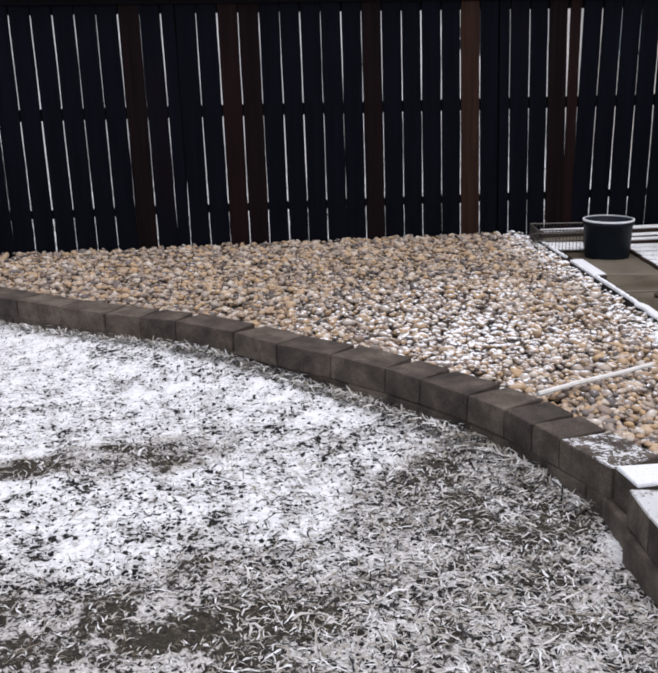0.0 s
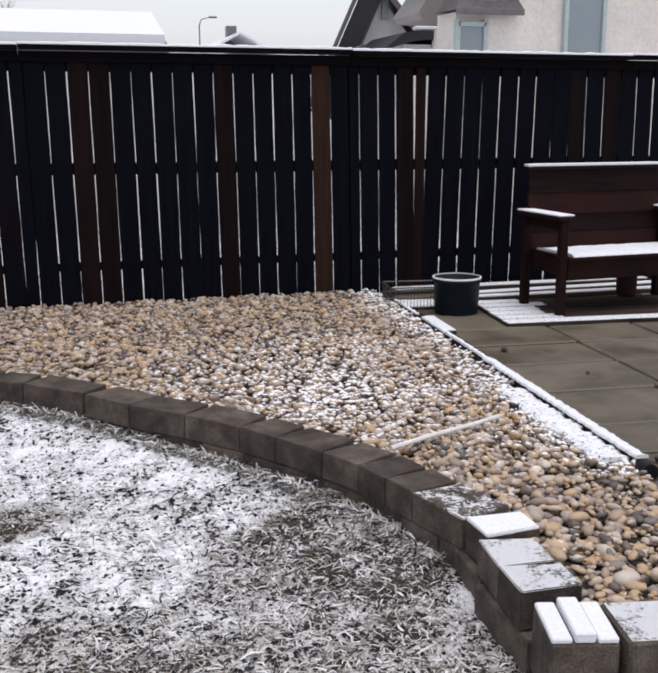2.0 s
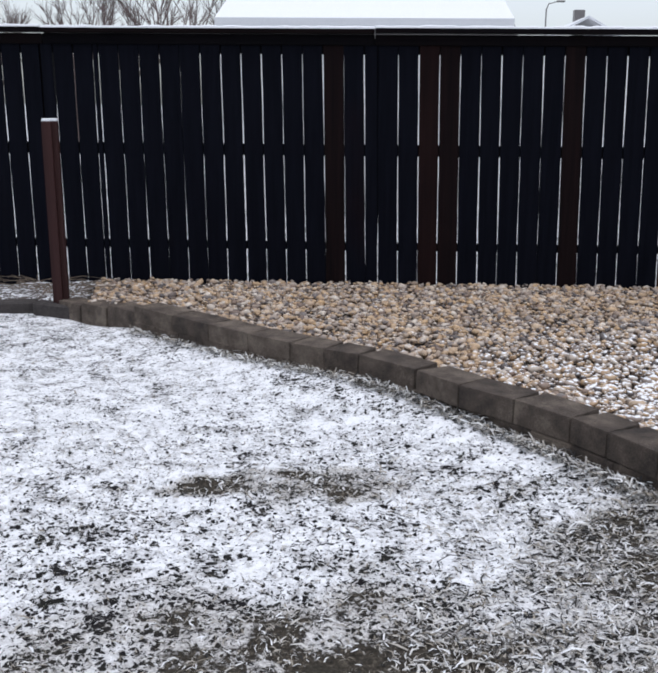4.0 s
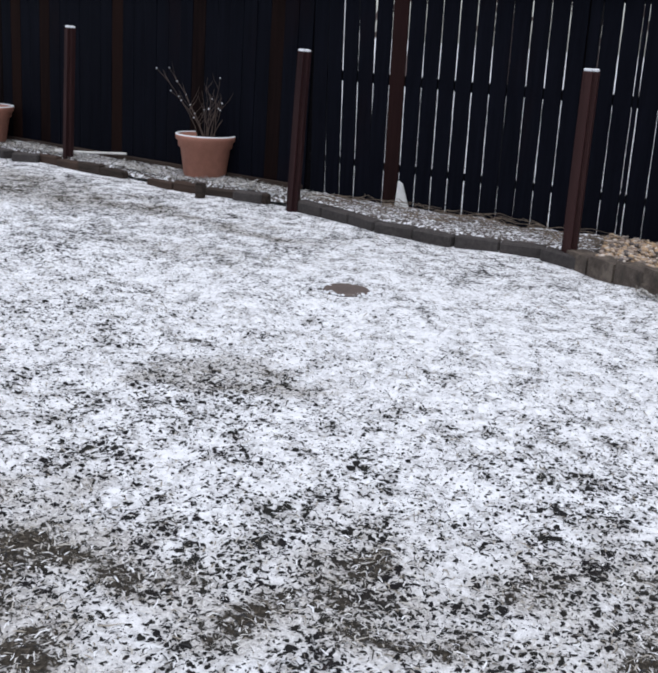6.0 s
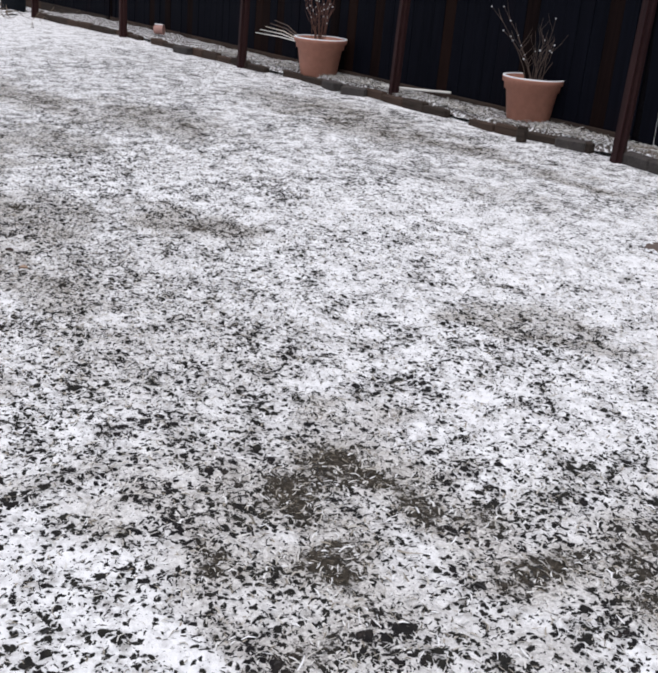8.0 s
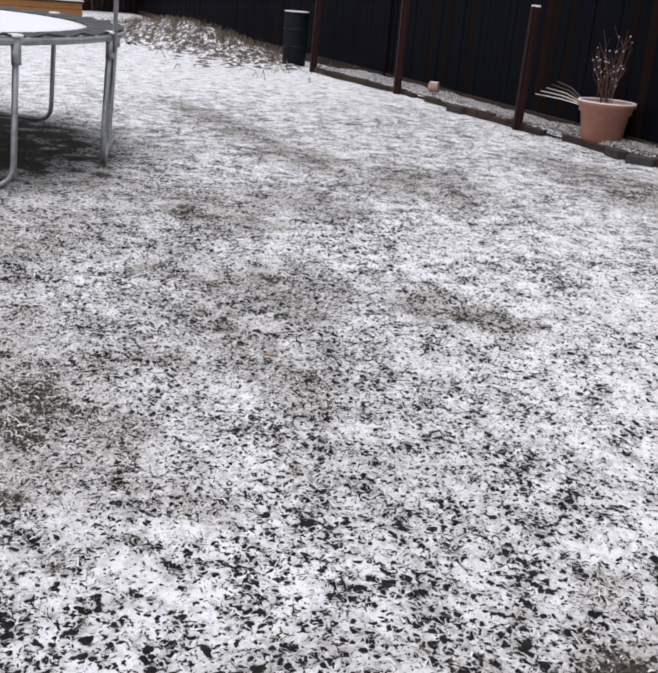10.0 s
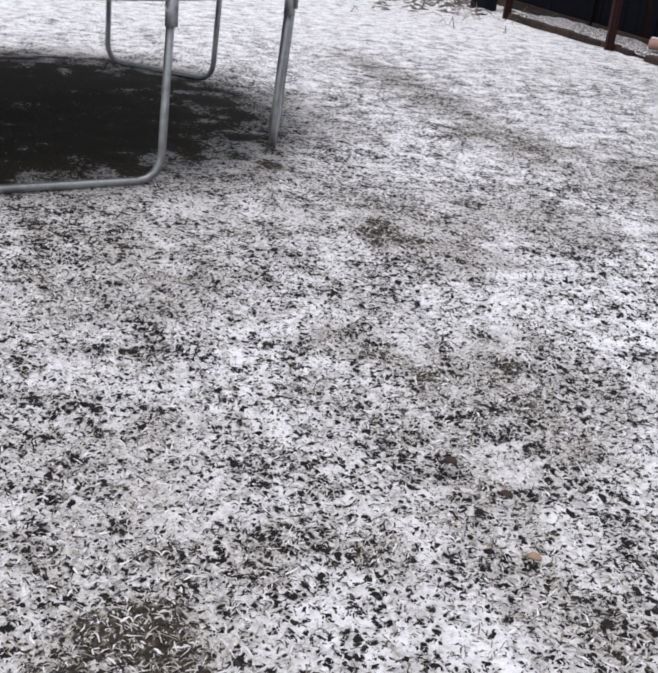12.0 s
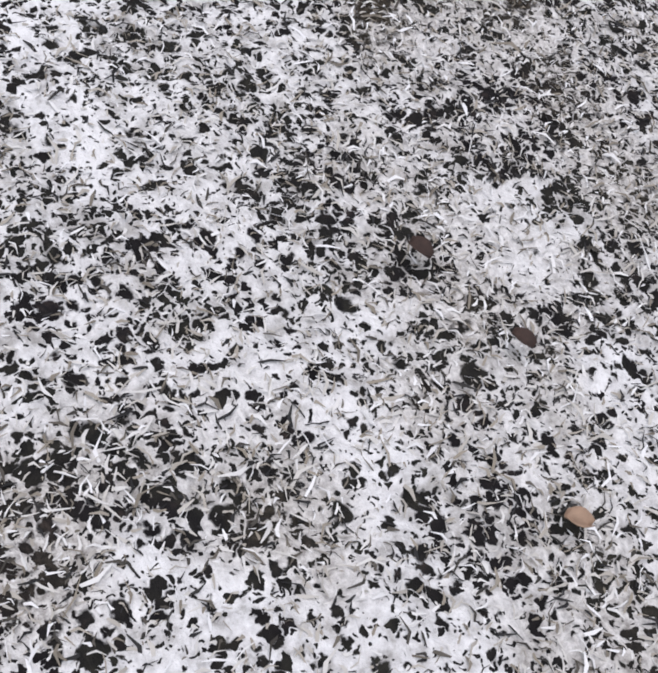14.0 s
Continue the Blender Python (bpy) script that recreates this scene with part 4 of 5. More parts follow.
def scatter_pebbles(count, y0, y1, ball_v):
    """Stones lying on and half in one another between two lines across the bed."""
    x, y = nrng.uniform(-2.2, 2.75, count), nrng.uniform(y0, y1, count)
    keep = in_gravel(x, y)
    x, y = x[keep], y[keep]
    shape, size = pebble_shapes(len(x), nrng, ball_v)
    return shape, np.stack([x, y, gravel_z(x, y) + nrng.uniform(-0.028, 0.012, len(x)) - 0.2 * (size - 0.0155)], -1)


def joined(shape, at, ball_f):
    f_ = (ball_f[None] + (np.arange(len(at)) * shape.shape[1])[:, None, None]).reshape(-1, 3)
    return (shape + at[:, None]).reshape(-1, 3), f_


near_shape, near_at = scatter_pebbles(28000, 1.03, 3.6, ROUND_V)
near_shape *= 0.86
far_shape, far_at = scatter_pebbles(25000, 3.6, 6.48, ICO_V)
single = np.nonzero((near_at[:, 1] < 1.95) & (near_at[:, 0] < 2.3) & (near_at[:, 2] > gravel_z(near_at[:, 0], near_at[:, 1]) - 0.004))[0][:280]
rest = np.setdiff1d(np.arange(len(near_at)), single)
va_, fa_ = joined(near_shape[rest], near_at[rest], ROUND_F)
vb_, fb_ = joined(far_shape, far_at, ICO_F)
loose = new("pebbles", mesh_of("pebbles", np.concatenate([va_, vb_]), np.concatenate([fa_, fb_ + len(va_)]), PEBBLE, True))
loose.parent = gravel
tagged(loose, kind="stuff")
pebble_meshes = [mesh_of("pebble", near_shape[i], ROUND_F, PEBBLE, True) for i in single[:60]]
for j, i in enumerate(single):
    ob = new("pebble", pebble_meshes[j % len(pebble_meshes)])
    ob.parent = gravel
    ob.matrix_basis = pose(*near_at[i], 0, 0, rng.uniform(0, 360))

# plastic edging along the gravel, snow on it
ed = thing("plastic_edging", (0, 0, 0), "black plastic landscape edging strip topped with snow", "garden edging")
a, c = Vector((*EDGING[0], 0)), Vector((*EDGING[1], 0))
h = math.degrees(math.atan2(c.y - a.y, c.x - a.x))
mid_e, len_e = (a + c) / 2, (c - a).length
slope = math.degrees(math.atan2(0.07, len_e))
ob = part("strip", box_bm((0, 0, 0), (len_e, 0.03, 0.13), None, 0.006), BLACK_PLASTIC, ed)
ob.matrix_basis = pose(mid_e.x, mid_e.y, 0.104, 0, -slope, h)
for i0, i1, wide in ((7, 21, 0.03), (24, 52, 0.034), (52, 90, 0.062)):
    bm = snow_ridge(-len_e / 2 + len_e * i0 / 90, -len_e / 2 + len_e * i1 / 90, wide, 0.0645, 0.014, (i1 - i0) * 2, 0.35)
    ob = part("snow_strip", bm, SNOW, ed, "strip of snow")
    ob.matrix_basis = pose(mid_e.x, mid_e.y, 0.104, 0, -slope, h)
# drift lying against the pebble side near the open end
bm = snow_ridge(len_e * 0.22, len_e * 0.485, 0.16, 0.035, 0.022, 60, 0.4)
bmesh.ops.translate(bm, vec=(0, -0.085, 0), verts=bm.verts[:])
ob = part("snow_drift", bm, SNOW_THIN, ed, "speckled drift of snow")
ob.matrix_basis = pose(mid_e.x, mid_e.y, 0.104, 0, -slope, h)
ob = part("end_cap", tube(bmesh.new(), [(-0.03, 0, 0), (0.05, 0, 0)], 0.034, 14), BLACK_PLASTIC, ed)
ob.matrix_basis = pose(c.x, c.y - 0.02, 0.17, 0, 0, h)

# loose stick on the pebbles
st = thing("stick", (1.63, 2.56, 0.20), "pale weathered stick lying on the pebbles", "stick", turn=math.degrees(math.atan2(0.23, 0.58)))
part("rod", tube(bmesh.new(), [(-0.31, 0.0, 0.0), (-0.1, 0.006, 0.006), (0.12, -0.004, 0.012), (0.31, 0.0, 0.016)], 0.011, 8, 0.85), PALE_STICK, st)

# ---- patio ----
patio = thing("patio", (2.9, 4.0, 0), "wet brown-grey concrete slab patio with open joints", "patio", turn=-5.0)
patio["kind"] = "structure"
part("base", box_bm((0.9, -0.2, 0.03), (2.55, 5.0, 0.10)), PATIO_DIRT, patio)
rows_y = (2.4, 1.85, 1.35, 0.83, 0.36, -0.13, -0.70, -1.27, -1.67, -2.1, -2.6)
cols_x = (-0.36, 0.34, 0.95, 1.56, 2.17)
for y1, y0 in zip(rows_y, rows_y[1:]):
    for x0, x1 in zip(cols_x, cols_x[1:]):
        ob = part("slab", box_bm((0, 0, 0), (x1 - x0 - 0.02, y1 - y0 - 0.02, 0.05), None, 0.007), SLAB, patio)
        ob.matrix_basis = pose((x0 + x1) / 2, (y0 + y1) / 2, 0.078 + rng.uniform(-0.004, 0.004), rng.uniform(-0.5, 0.5), rng.uniform(-0.5, 0.5), rng.uniform(-0.4, 0.4))

# boards laid under the bench and along the fence foot
mat_b = thing("deck_boards", (3.95, 5.25, 0.10), "weathered deck boards laid flat, dusted with snow", "deck boards", turn=-5)
for i in range(6):
    ob = part("deck_board", box_bm((0, 0, 0.014), (1.72, 0.135, 0.026), None, 0.003), TIMBER, mat_b)
    ob.matrix_basis = pose(rng.uniform(-0.02, 0.02), -0.40 + i * 0.148, 0, 0, 0, rng.uniform(-0.4, 0.4))
    x0, x1 = -0.85, (0.85 if i == 0 else rng.uniform(-0.55, -0.35))
    sn = part("snow_film", box_bm(((x0 + x1) / 2, 0, 0.0295), (x1 - x0, 0.122, 0.006), None, 0.002), SNOW_THIN, mat_b, "thin film of snow")
    sn.matrix_basis = ob.matrix_basis.copy()
for x, y, ln, w, t in ((3.9, 6.32, 2.3, 0.12, -1), (4.0, 6.02, 2.0, 0.10, 1.5), (4.1, 5.82, 1.8, 0.09, -1)):
    e = thing("loose_plank", (x, y, 0.10), "snow-covered plank lying at the fence foot", "plank", "planks at the fence foot", turn=t)
    part("plank", box_bm((0, 0, 0.02), (ln, w, 0.038), None, 0.004), TIMBER, e)
    part("snow_film", box_bm((0, 0, 0.044), (ln * 0.98, w * 0.92, 0.012), None, 0.004), SNOW, e, "layer of snow")

# ---- bench ----
bench = thing("garden_bench", (4.08, 5.34, 0.128), "dark-stained wooden garden bench with snow on seat and arms", "bench", turn=3.0)
for sx in (-0.57, 0.57):
    part("leg", box_bm((sx * 1.02, -0.285, 0.33), (0.058, 0.055, 0.66), None, 0.004), BENCH, bench)
    part("leg", box_bm((sx * 1.02, 0.20, 0.33), (0.058, 0.055, 0.66), None, 0.004), BENCH, bench)
    arm = part("armrest", box_bm((sx * 1.02, -0.04, 0.675), (0.135, 0.58, 0.03), None, 0.006), BENCH, bench)
    part("arm_brace", box_bm((sx, -0.01, 0.625), (0.035, 0.44, 0.075), None, 0.003), BENCH, bench)
    part("arm_snow", box_bm((sx * 1.02, -0.04, 0.696), (0.125, 0.565, 0.014), None, 0.005), SNOW, bench, "layer of snow")
    part("side_rail", box_bm((sx * 0.92, -0.05, 0.325), (0.04, 0.46, 0.11), None, 0.003), BENCH, bench)
part("front_apron", box_bm((0, -0.30, 0.315), (1.10, 0.032, 0.135), None, 0.003), BENCH, bench)
part("back_apron", box_bm((0, 0.18, 0.33), (1.08, 0.032, 0.11), None, 0.003), BENCH, bench)
for k in range(5):
    part("seat_slat", box_bm((0, -0.285 + k * 0.106, 0.395), (1.1, 0.094, 0.026), None, 0.004), BENCH, bench)
bm = snow_ridge(-0.51, 0.51, 0.50, 0.4075, 0.018, 50, 0.05)
bmesh.ops.translate(bm, vec=(0, -0.075, 0), verts=bm.verts[:])
part("seat_snow", bm, SNOW, bench, "layer of fresh snow")
lean = Matrix.Rotation(radians(-7), 4, "X")
for k, (z, hgt) in enumerate(((0.895, 0.165), (0.735, 0.16), (0.59, 0.13), (0.465, 0.12))):
    part("back_slat", box_bm((0, 0.215 + 0.06 * (z - 0.45), z), (1.12, 0.026, hgt + 0.006), lean, 0.004), BENCH, bench)
for sx in (-0.50, 0.50):
    part("back_post", box_bm((sx, 0.25, 0.68), (0.07, 0.04, 0.58), lean, 0.004), BENCH, bench)
part("back_cap", box_bm((0, 0.25, 0.99), (1.16, 0.07, 0.025), None, 0.004), BENCH, bench)
part("cap_snow", box_bm((0, 0.25, 1.012), (1.15, 0.068, 0.02), None, 0.004), SNOW, bench, "thin line of snow")

# under the bench: a dark red tin and a yellow scrap
tin = thing("tin", (4.42, 5.62, 0.13), "dark red rusty tin under the bench", "tin")
part("body", lathe([(0.001, 0), (0.075, 0.0), (0.078, 0.01), (0.078, 0.17), (0.07, 0.175), (0.0, 0.172)], 20), RED_DARK, tin, smooth=False)
scrap = thing("toy", (4.83, 5.45, 0.13), "faded yellow plastic toy on the boards", "toy")
part("body", box_bm((0, 0, 0.022), (0.10, 0.06, 0.044), None, 0.015), YELLOW, scrap)

# ---- plant pots ----
tub = thing("plastic_tub", (2.92, 5.45, 0.103), "round dark grey-green plastic plant tub holding snow", "plant pot")
part("body", lathe([(0.02, 0.0), (0.148, 0.0), (0.154, 0.012), (0.164, 0.225), (0.175, 0.23), (0.175, 0.255), (0.166, 0.26), (0.155, 0.25), (0.15, 0.19), (0.02, 0.185)], 44), DARK_POT, tub, smooth=True)
part("rim_snow", lathe([(0.166, 0.261), (0.175, 0.256), (0.174, 0.266), (0.167, 0.268)], 44), SNOW, tub, "ring of snow")
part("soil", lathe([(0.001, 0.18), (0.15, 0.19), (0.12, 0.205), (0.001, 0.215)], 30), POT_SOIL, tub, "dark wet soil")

tray = thing("wire_basket", (2.72, 5.8, 0.115), "rusty rectangular wire mesh basket", "basket", turn=-8)
bm = bmesh.new()
for z in (0.0, 0.075, 0.15):
    q = [(-0.2, -0.15, z), (0.2, -0.15, z), (0.2, 0.15, z), (-0.2, 0.15, z)]
    for i in range(4):
        tube(bm, [q[i], q[(i + 1) % 4]], 0.0055 if z else 0.004, 6)
part("rim", bm, STEEL_DULL, tray)
bm = bmesh.new()
for i in range(17):
    x = -0.2 + 0.4 * i / 16
    tube(bm, [(x, -0.15, 0.15), (x, -0.15, 0), (x, 0.15, 0), (x, 0.15, 0.15)], 0.0022, 4)
for i in range(13):
    y = -0.15 + 0.3 * i / 12
    tube(bm, [(-0.2, y, 0.15), (-0.2, y, 0), (0.2, y, 0), (0.2, y, 0.15)], 0.0022, 4)
part("mesh", bm, STEEL_DULL, tray)
part("inner_snow", box_bm((0, 0, 0.006), (0.38, 0.28, 0.008), None, 0.003), SNOW_THIN, tray)
e = thing("loose_plank", (2.605, 5.0, 0.105), "short snowy board offcut beside the edging", "plank", turn=85)
part("plank", box_bm((0, 0, 0.012), (0.5, 0.075, 0.022), None, 0.004), TIMBER, e)
part("snow_film", box_bm((0, 0, 0.028), (0.49, 0.07, 0.01), None, 0.004), SNOW, e, "layer of snow")


def stones_on_patio():
    for x, y, r in ((2.43, 2.24, 0.024), (2.70, 4.22, 0.022), (2.9, 3.6, 0.012), (3.1, 3.25, 0.016), (2.33, 3.95, 0.03)):
        e = thing("stone", (x, y, 0.105), "small dark stone on the patio slabs", "stone", "stones on the patio", turn=rng.uniform(0, 360))
        bm = bmesh.new()
        bmesh.ops.create_icosphere(bm, subdivisions=2, radius=r)
        for v_ in bm.verts:
            v_.co *= 1 + 0.16 * noise.noise(v_.co * 60 + Vector((x, y, 0)))
            v_.co.z = v_.co.z * 0.7 + r * 0.62
        part("body", bm, BLOCK if r < 0.029 else PEBBLE, e, smooth=True)


stones_on_patio()


def shrub_pot(name, at, r, hgt, label, stems, droop, seed, mat):
    """A big terracotta-coloured planter with bare stems."""
    g = random.Random(seed)
    e = thing(name, at, label, "plant pot", "planters by the fence", turn=g.uniform(0, 360))
    part("body", lathe([(0.02, 0.0), (r * 0.64, 0.0), (r * 0.67, 0.015), (r * 0.83, hgt * 0.74), (r * 0.90, hgt * 0.75), (r * 0.92, hgt * 0.88), (r * 0.985, hgt * 0.90), (r * 0.995, hgt * 0.97), (r, hgt), (r * 0.95, hgt * 1.005),
                        (r * 0.9, hgt * 0.98), (r * 0.86, hgt * 0.86), (0.02, hgt * 0.85)], 48), TERRACOTTA, e, smooth=True)
    part("soil", lathe([(0.001, hgt * 0.84), (r * 0.88, hgt * 0.845), (r * 0.6, hgt * 0.90), (0.001, hgt * 0.915)], 30), POT_SOIL, e, "dark soil with dusting of snow")
    part("rim_snow", lathe([(r * 0.92, hgt * 1.0), (r * 1.0, hgt * 1.0), (r * 0.99, hgt * 1.02), (r * 0.94, hgt * 1.022)], 48), SNOW, e, "dusting of snow")
    for k in range(stems):
        a = g.uniform(0, 2 * math.pi)
        d = g.uniform(0.0, 0.32) * r
        x, y, z = d * math.cos(a), d * math.sin(a), hgt * 0.86
        ln = g.uniform(0.45, 1.0) * 0.78
        out = g.uniform(0.08, 0.32 + droop)
        bm = bmesh.new()
        q = [(x, y, z)]
        aa = a + g.uniform(-0.7, 0.7)
        for i in range(1, 6):
            t = i / 5
            q.append((x + math.cos(aa) * out * ln * t ** 1.3 + g.uniform(-0.012, 0.012), y + math.sin(aa) * out * ln * t ** 1.3 + g.uniform(-0.012, 0.012), z + ln * t * (1 - 0.25 * droop * t)))
        tube(bm, q, 0.0046, 5, 0.35)
        for i in (2, 3, 4):
            if g.random() < 0.85:
                b = Vector(q[i])
                ba = g.uniform(0, 6.28)
                bl = g.uniform(0.06, 0.2)
                tube(bm, [b, b + Vector((math.cos(ba) * bl * 0.5, math.sin(ba) * bl * 0.5, bl * 0.55)), b + Vector((math.cos(ba) * bl * 0.75, math.sin(ba) * bl * 0.75, bl))], 0.0026, 4, 0.4)
        part("stem", bm, mat, e)
        bm = bmesh.new()
        for i in (3, 4, 5):
            if g.random() < 0.55:
                bmesh.ops.create_icosphere(bm, subdivisions=1, radius=g.uniform(0.005, 0.010), matrix=Matrix.Translation(q[i]))
        if len(bm.verts):
            part("snow_bead", bm, SNOW, e)
        else:
            bm.free()
    return e


shrub_pot("planter", (-5.95, 6.48, 0.03), 0.285, 0.435, "large terracotta planter with bare branching shrub stems", 17, 0.45, 21, TWIG)
big = shrub_pot("planter", (-8.93, 6.5, 0.03), 0.30, 0.435, "large terracotta planter with upright bare twigs", 22, 0.0, 22, TWIG_RED)
small = thing("small_pot", (-9.32, 6.72, 0.09), "small terracotta pot behind the large planter", "plant pot")
part("body", lathe([(0.01, 0.0), (0.11, 0.0), (0.13, 0.19), (0.145, 0.195), (0.145, 0.24), (0.13, 0.24), (0.12, 0.2), (0.01, 0.19)], 32), TERRACOTTA, small, smooth=True)
cut = thing("cut_branches", (-9.35, 6.35, 0.40), "cut pale branches leaning on the planter", "branches")
for k in range(5):
    bm = tube(bmesh.new(), [(0.25, 0.1, -0.02), (-0.1, -0.02 + 0.03 * k, 0.02 + 0.03 * k), (-0.42, -0.12 + 0.07 * k, 0.03 + 0.035 * k)], 0.008, 5, 0.5)
    part("branch", bm, PALE_STICK if k < 3 else TWIG, cut)

# ---- oddments in the bed ----
e = thing("stick", (-7.35, 6.42, 0.13), "pale straight stick lying in the bed", "stick", turn=16)
part("rod", tube(bmesh.new(), [(-0.38, 0, 0), (0.0, 0.006, 0.015), (0.4, 0, 0.04)], 0.012, 7), PALE_STICK, e)
e = thing("stake", (-5.52, 5.85, 0), "short dark wooden stake at the bed edge", "stake")
part("peg", box_bm((0, 0, 0.055), (0.075, 0.07, 0.15), None, 0.008), TIMBER, e)
for x, y, t in ((-5.12, 6.03, 12), (-7.95, 6.15, 25), (-8.35, 6.2, -14), (-11.3, 6.28, 8)):
    e = thing("brick", (x, y, 0.0), "loose dark brick at the bed edge", "brick", "loose bricks", turn=t)
    part("body", box_bm((0, 0, 0.04), (0.27, 0.13, 0.09), None, 0.01), EDGE_STONE, e)
e = thing("clay_cup", (-12.55, 6.65, 0.11), "small faded pink clay cup on its side with snow", "cup", turn=40)
part("body", tube(bmesh.new(), [(0, 0, 0.05), (0.13, 0, 0.06)], 0.06, 16, 1.15), PINK_CAN, e)
part("snow_cap", box_bm((0.065, 0, 0.122), (0.12, 0.06, 0.014), None, 0.005), SNOW, e, "thin cap of snow")
e = thing("paving_offcut", (-3.85, 6.44, 0.07), "white painted wedge leaning at the fence foot", "offcut", turn=6)
bm = bmesh.new()
q = [(-0.06, 0, 0.0), (0.065, 0, 0.0), (-0.01, 0, 0.21), (-0.045, 0, 0.23)]
fr, bk = [bm.verts.new(p) for p in q], [bm.verts.new((p[0], p[1] + 0.03, p[2])) for p in q]
bm.faces.new(fr), bm.faces.new(bk[::-1])
for i in range(4):
    bm.faces.new((fr[(i + 1) % 4], fr[i], bk[i], bk[(i + 1) % 4]))
part("wedge", bm, WHITE_PAINT, e)
mulch = thing("dead_plants", (-2.9, 6.15, 0.1), "flattened dead plants and mulch in the bed", "dead plants")
bm = bmesh.new()
for k in range(260):
    x, y = rng.uniform(-1.5, 1.1), rng.uniform(-0.32, 0.28)
    a, ln = rng.uniform(0, 6.28), rng.uniform(0.08, 0.3)
    z = rng.uniform(0.0, 0.05)
    tube(bm, [(x, y, z), (x + math.cos(a) * ln * 0.5, y + math.sin(a) * ln * 0.3, z + rng.uniform(0.0, 0.025)), (x + math.cos(a) * ln, y + math.sin(a) * ln * 0.6, z)], 0.0032, 3, 0.5)
part("stalks", bm, BRUSH, mulch)
mulch["kind"] = "stuff"
drain = thing("utility_cover", (-2.93, 3.87, 0.0), "round brown plastic utility cover flush in the lawn", "cover")
part("lid", lathe([(0.001, -0.02), (0.135, -0.02), (0.14, 0.006), (0.13, 0.014), (0.10, 0.011), (0.001, 0.013)], 32), DRAIN_MAT, drain)
for k in range(26):
    bm = bmesh.new()
    a = rng.uniform(0, 2 * math.pi)
    q = rng.uniform(0.115, 0.155)
    bmesh.ops.create_icosphere(bm, subdivisions=1, radius=rng.uniform(0.008, 0.02), matrix=Matrix.Translation((q * math.cos(a), q * math.sin(a), 0.006)) @ Matrix.Diagonal((1.3, 1, 0.6, 1)))
    part("snow_clump", bm, SNOW, drain, "", True)
for k, (x, y, s, mat) in enumerate(((-4.177, 0.62, 0.018, TAN_LEAF), (-4.44, 0.68, 0.018, BROWN_LEAF), (-4.62, 0.6, 0.02, BROWN_LEAF))):
    e = thing("leaf", (x, y, 0.016), "curled dry leaf lying on the lawn", "leaf", "leaves on the lawn", turn=rng.uniform(0, 360))
    bm = bmesh.new()
    rows = [[bm.verts.new((s * (u - 0.5) * 2, s * 0.75 * w * math.sin(math.pi * (0.12 + 0.8 * u)), 0.010 + 0.5 * s * w * w + 0.2 * s * math.sin(u * 3))) for w in (-1, -0.4, 0.2, 1)] for u in (0, 0.2, 0.4, 0.6, 0.8, 1.0)]
    for r0, r1 in zip(rows, rows[1:]):
        for i in range(3):
            bm.faces.new((r0[i], r1[i], r1[i + 1], r0[i + 1]))
    ob = part("blade", bm, mat, e, smooth=True)
    mod = ob.modifiers.new("thick", "SOLIDIFY")
    mod.thickness = 0.0015

# ---- rain barrel by the far bed ----
barrel = thing("barrel", (-16.6, 6.52, 0.0), "dark blue-grey plastic barrel against the fence", "barrel")
part("body", lathe([(0.02, 0.0), (0.18, 0.0), (0.195, 0.03), (0.2, 0.28), (0.21, 0.29), (0.21, 0.32), (0.2, 0.33), (0.2, 0.56), (0.21, 0.57), (0.21, 0.6), (0.2, 0.61), (0.195, 0.83), (0.205, 0.84), (0.205, 0.865), (0.18, 0.87), (0.17, 0.80), (0.02, 0.79)], 36), BIN_MAT, barrel, smooth=False)
part("rim_snow", lathe([(0.18, 0.871), (0.205, 0.867), (0.203, 0.88), (0.184, 0.882)], 36), SNOW, barrel, "ring of snow")

# ---- trampoline ----
TR = Vector((-9.12, -0.64, 0))
R, RIM = 2.0, 0.92
tr = thing("trampoline", (TR.x, TR.y, 0), "round galvanised steel trampoline with its mat under snow", "trampoline")
ring = [(R * math.cos(t), R * math.sin(t), RIM) for t in (2 * math.pi * i / 72 for i in range(73))]
part("rim", tube(bmesh.new(), ring, 0.026, 10), STEEL, tr, smooth=True)
part("mat", lathe([(0.001, RIM - 0.03), (R * 0.86, RIM - 0.02), (R * 0.86, RIM - 0.008), (0.0, RIM - 0.018)], 64), VINYL, tr)
bm = lathe([(0.001, RIM - 0.012), (R * 0.5, RIM - 0.012), (R * 0.88, RIM - 0.004), (R * 0.885, RIM + 0.012), (R * 0.82, RIM + 0.03), (R * 0.4, RIM + 0.036), (0.0, RIM + 0.038)], 64)
for v_ in bm.verts:
    rr = math.hypot(v_.co.x, v_.co.y)
    if rr > R * 0.7:
        k = 1 + 0.012 * noise.noise(v_.co * 4)
        v_.co.x *= k
        v_.co.y *= k
part("mat_snow", bm, SNOW, tr, "even layer of snow", True)
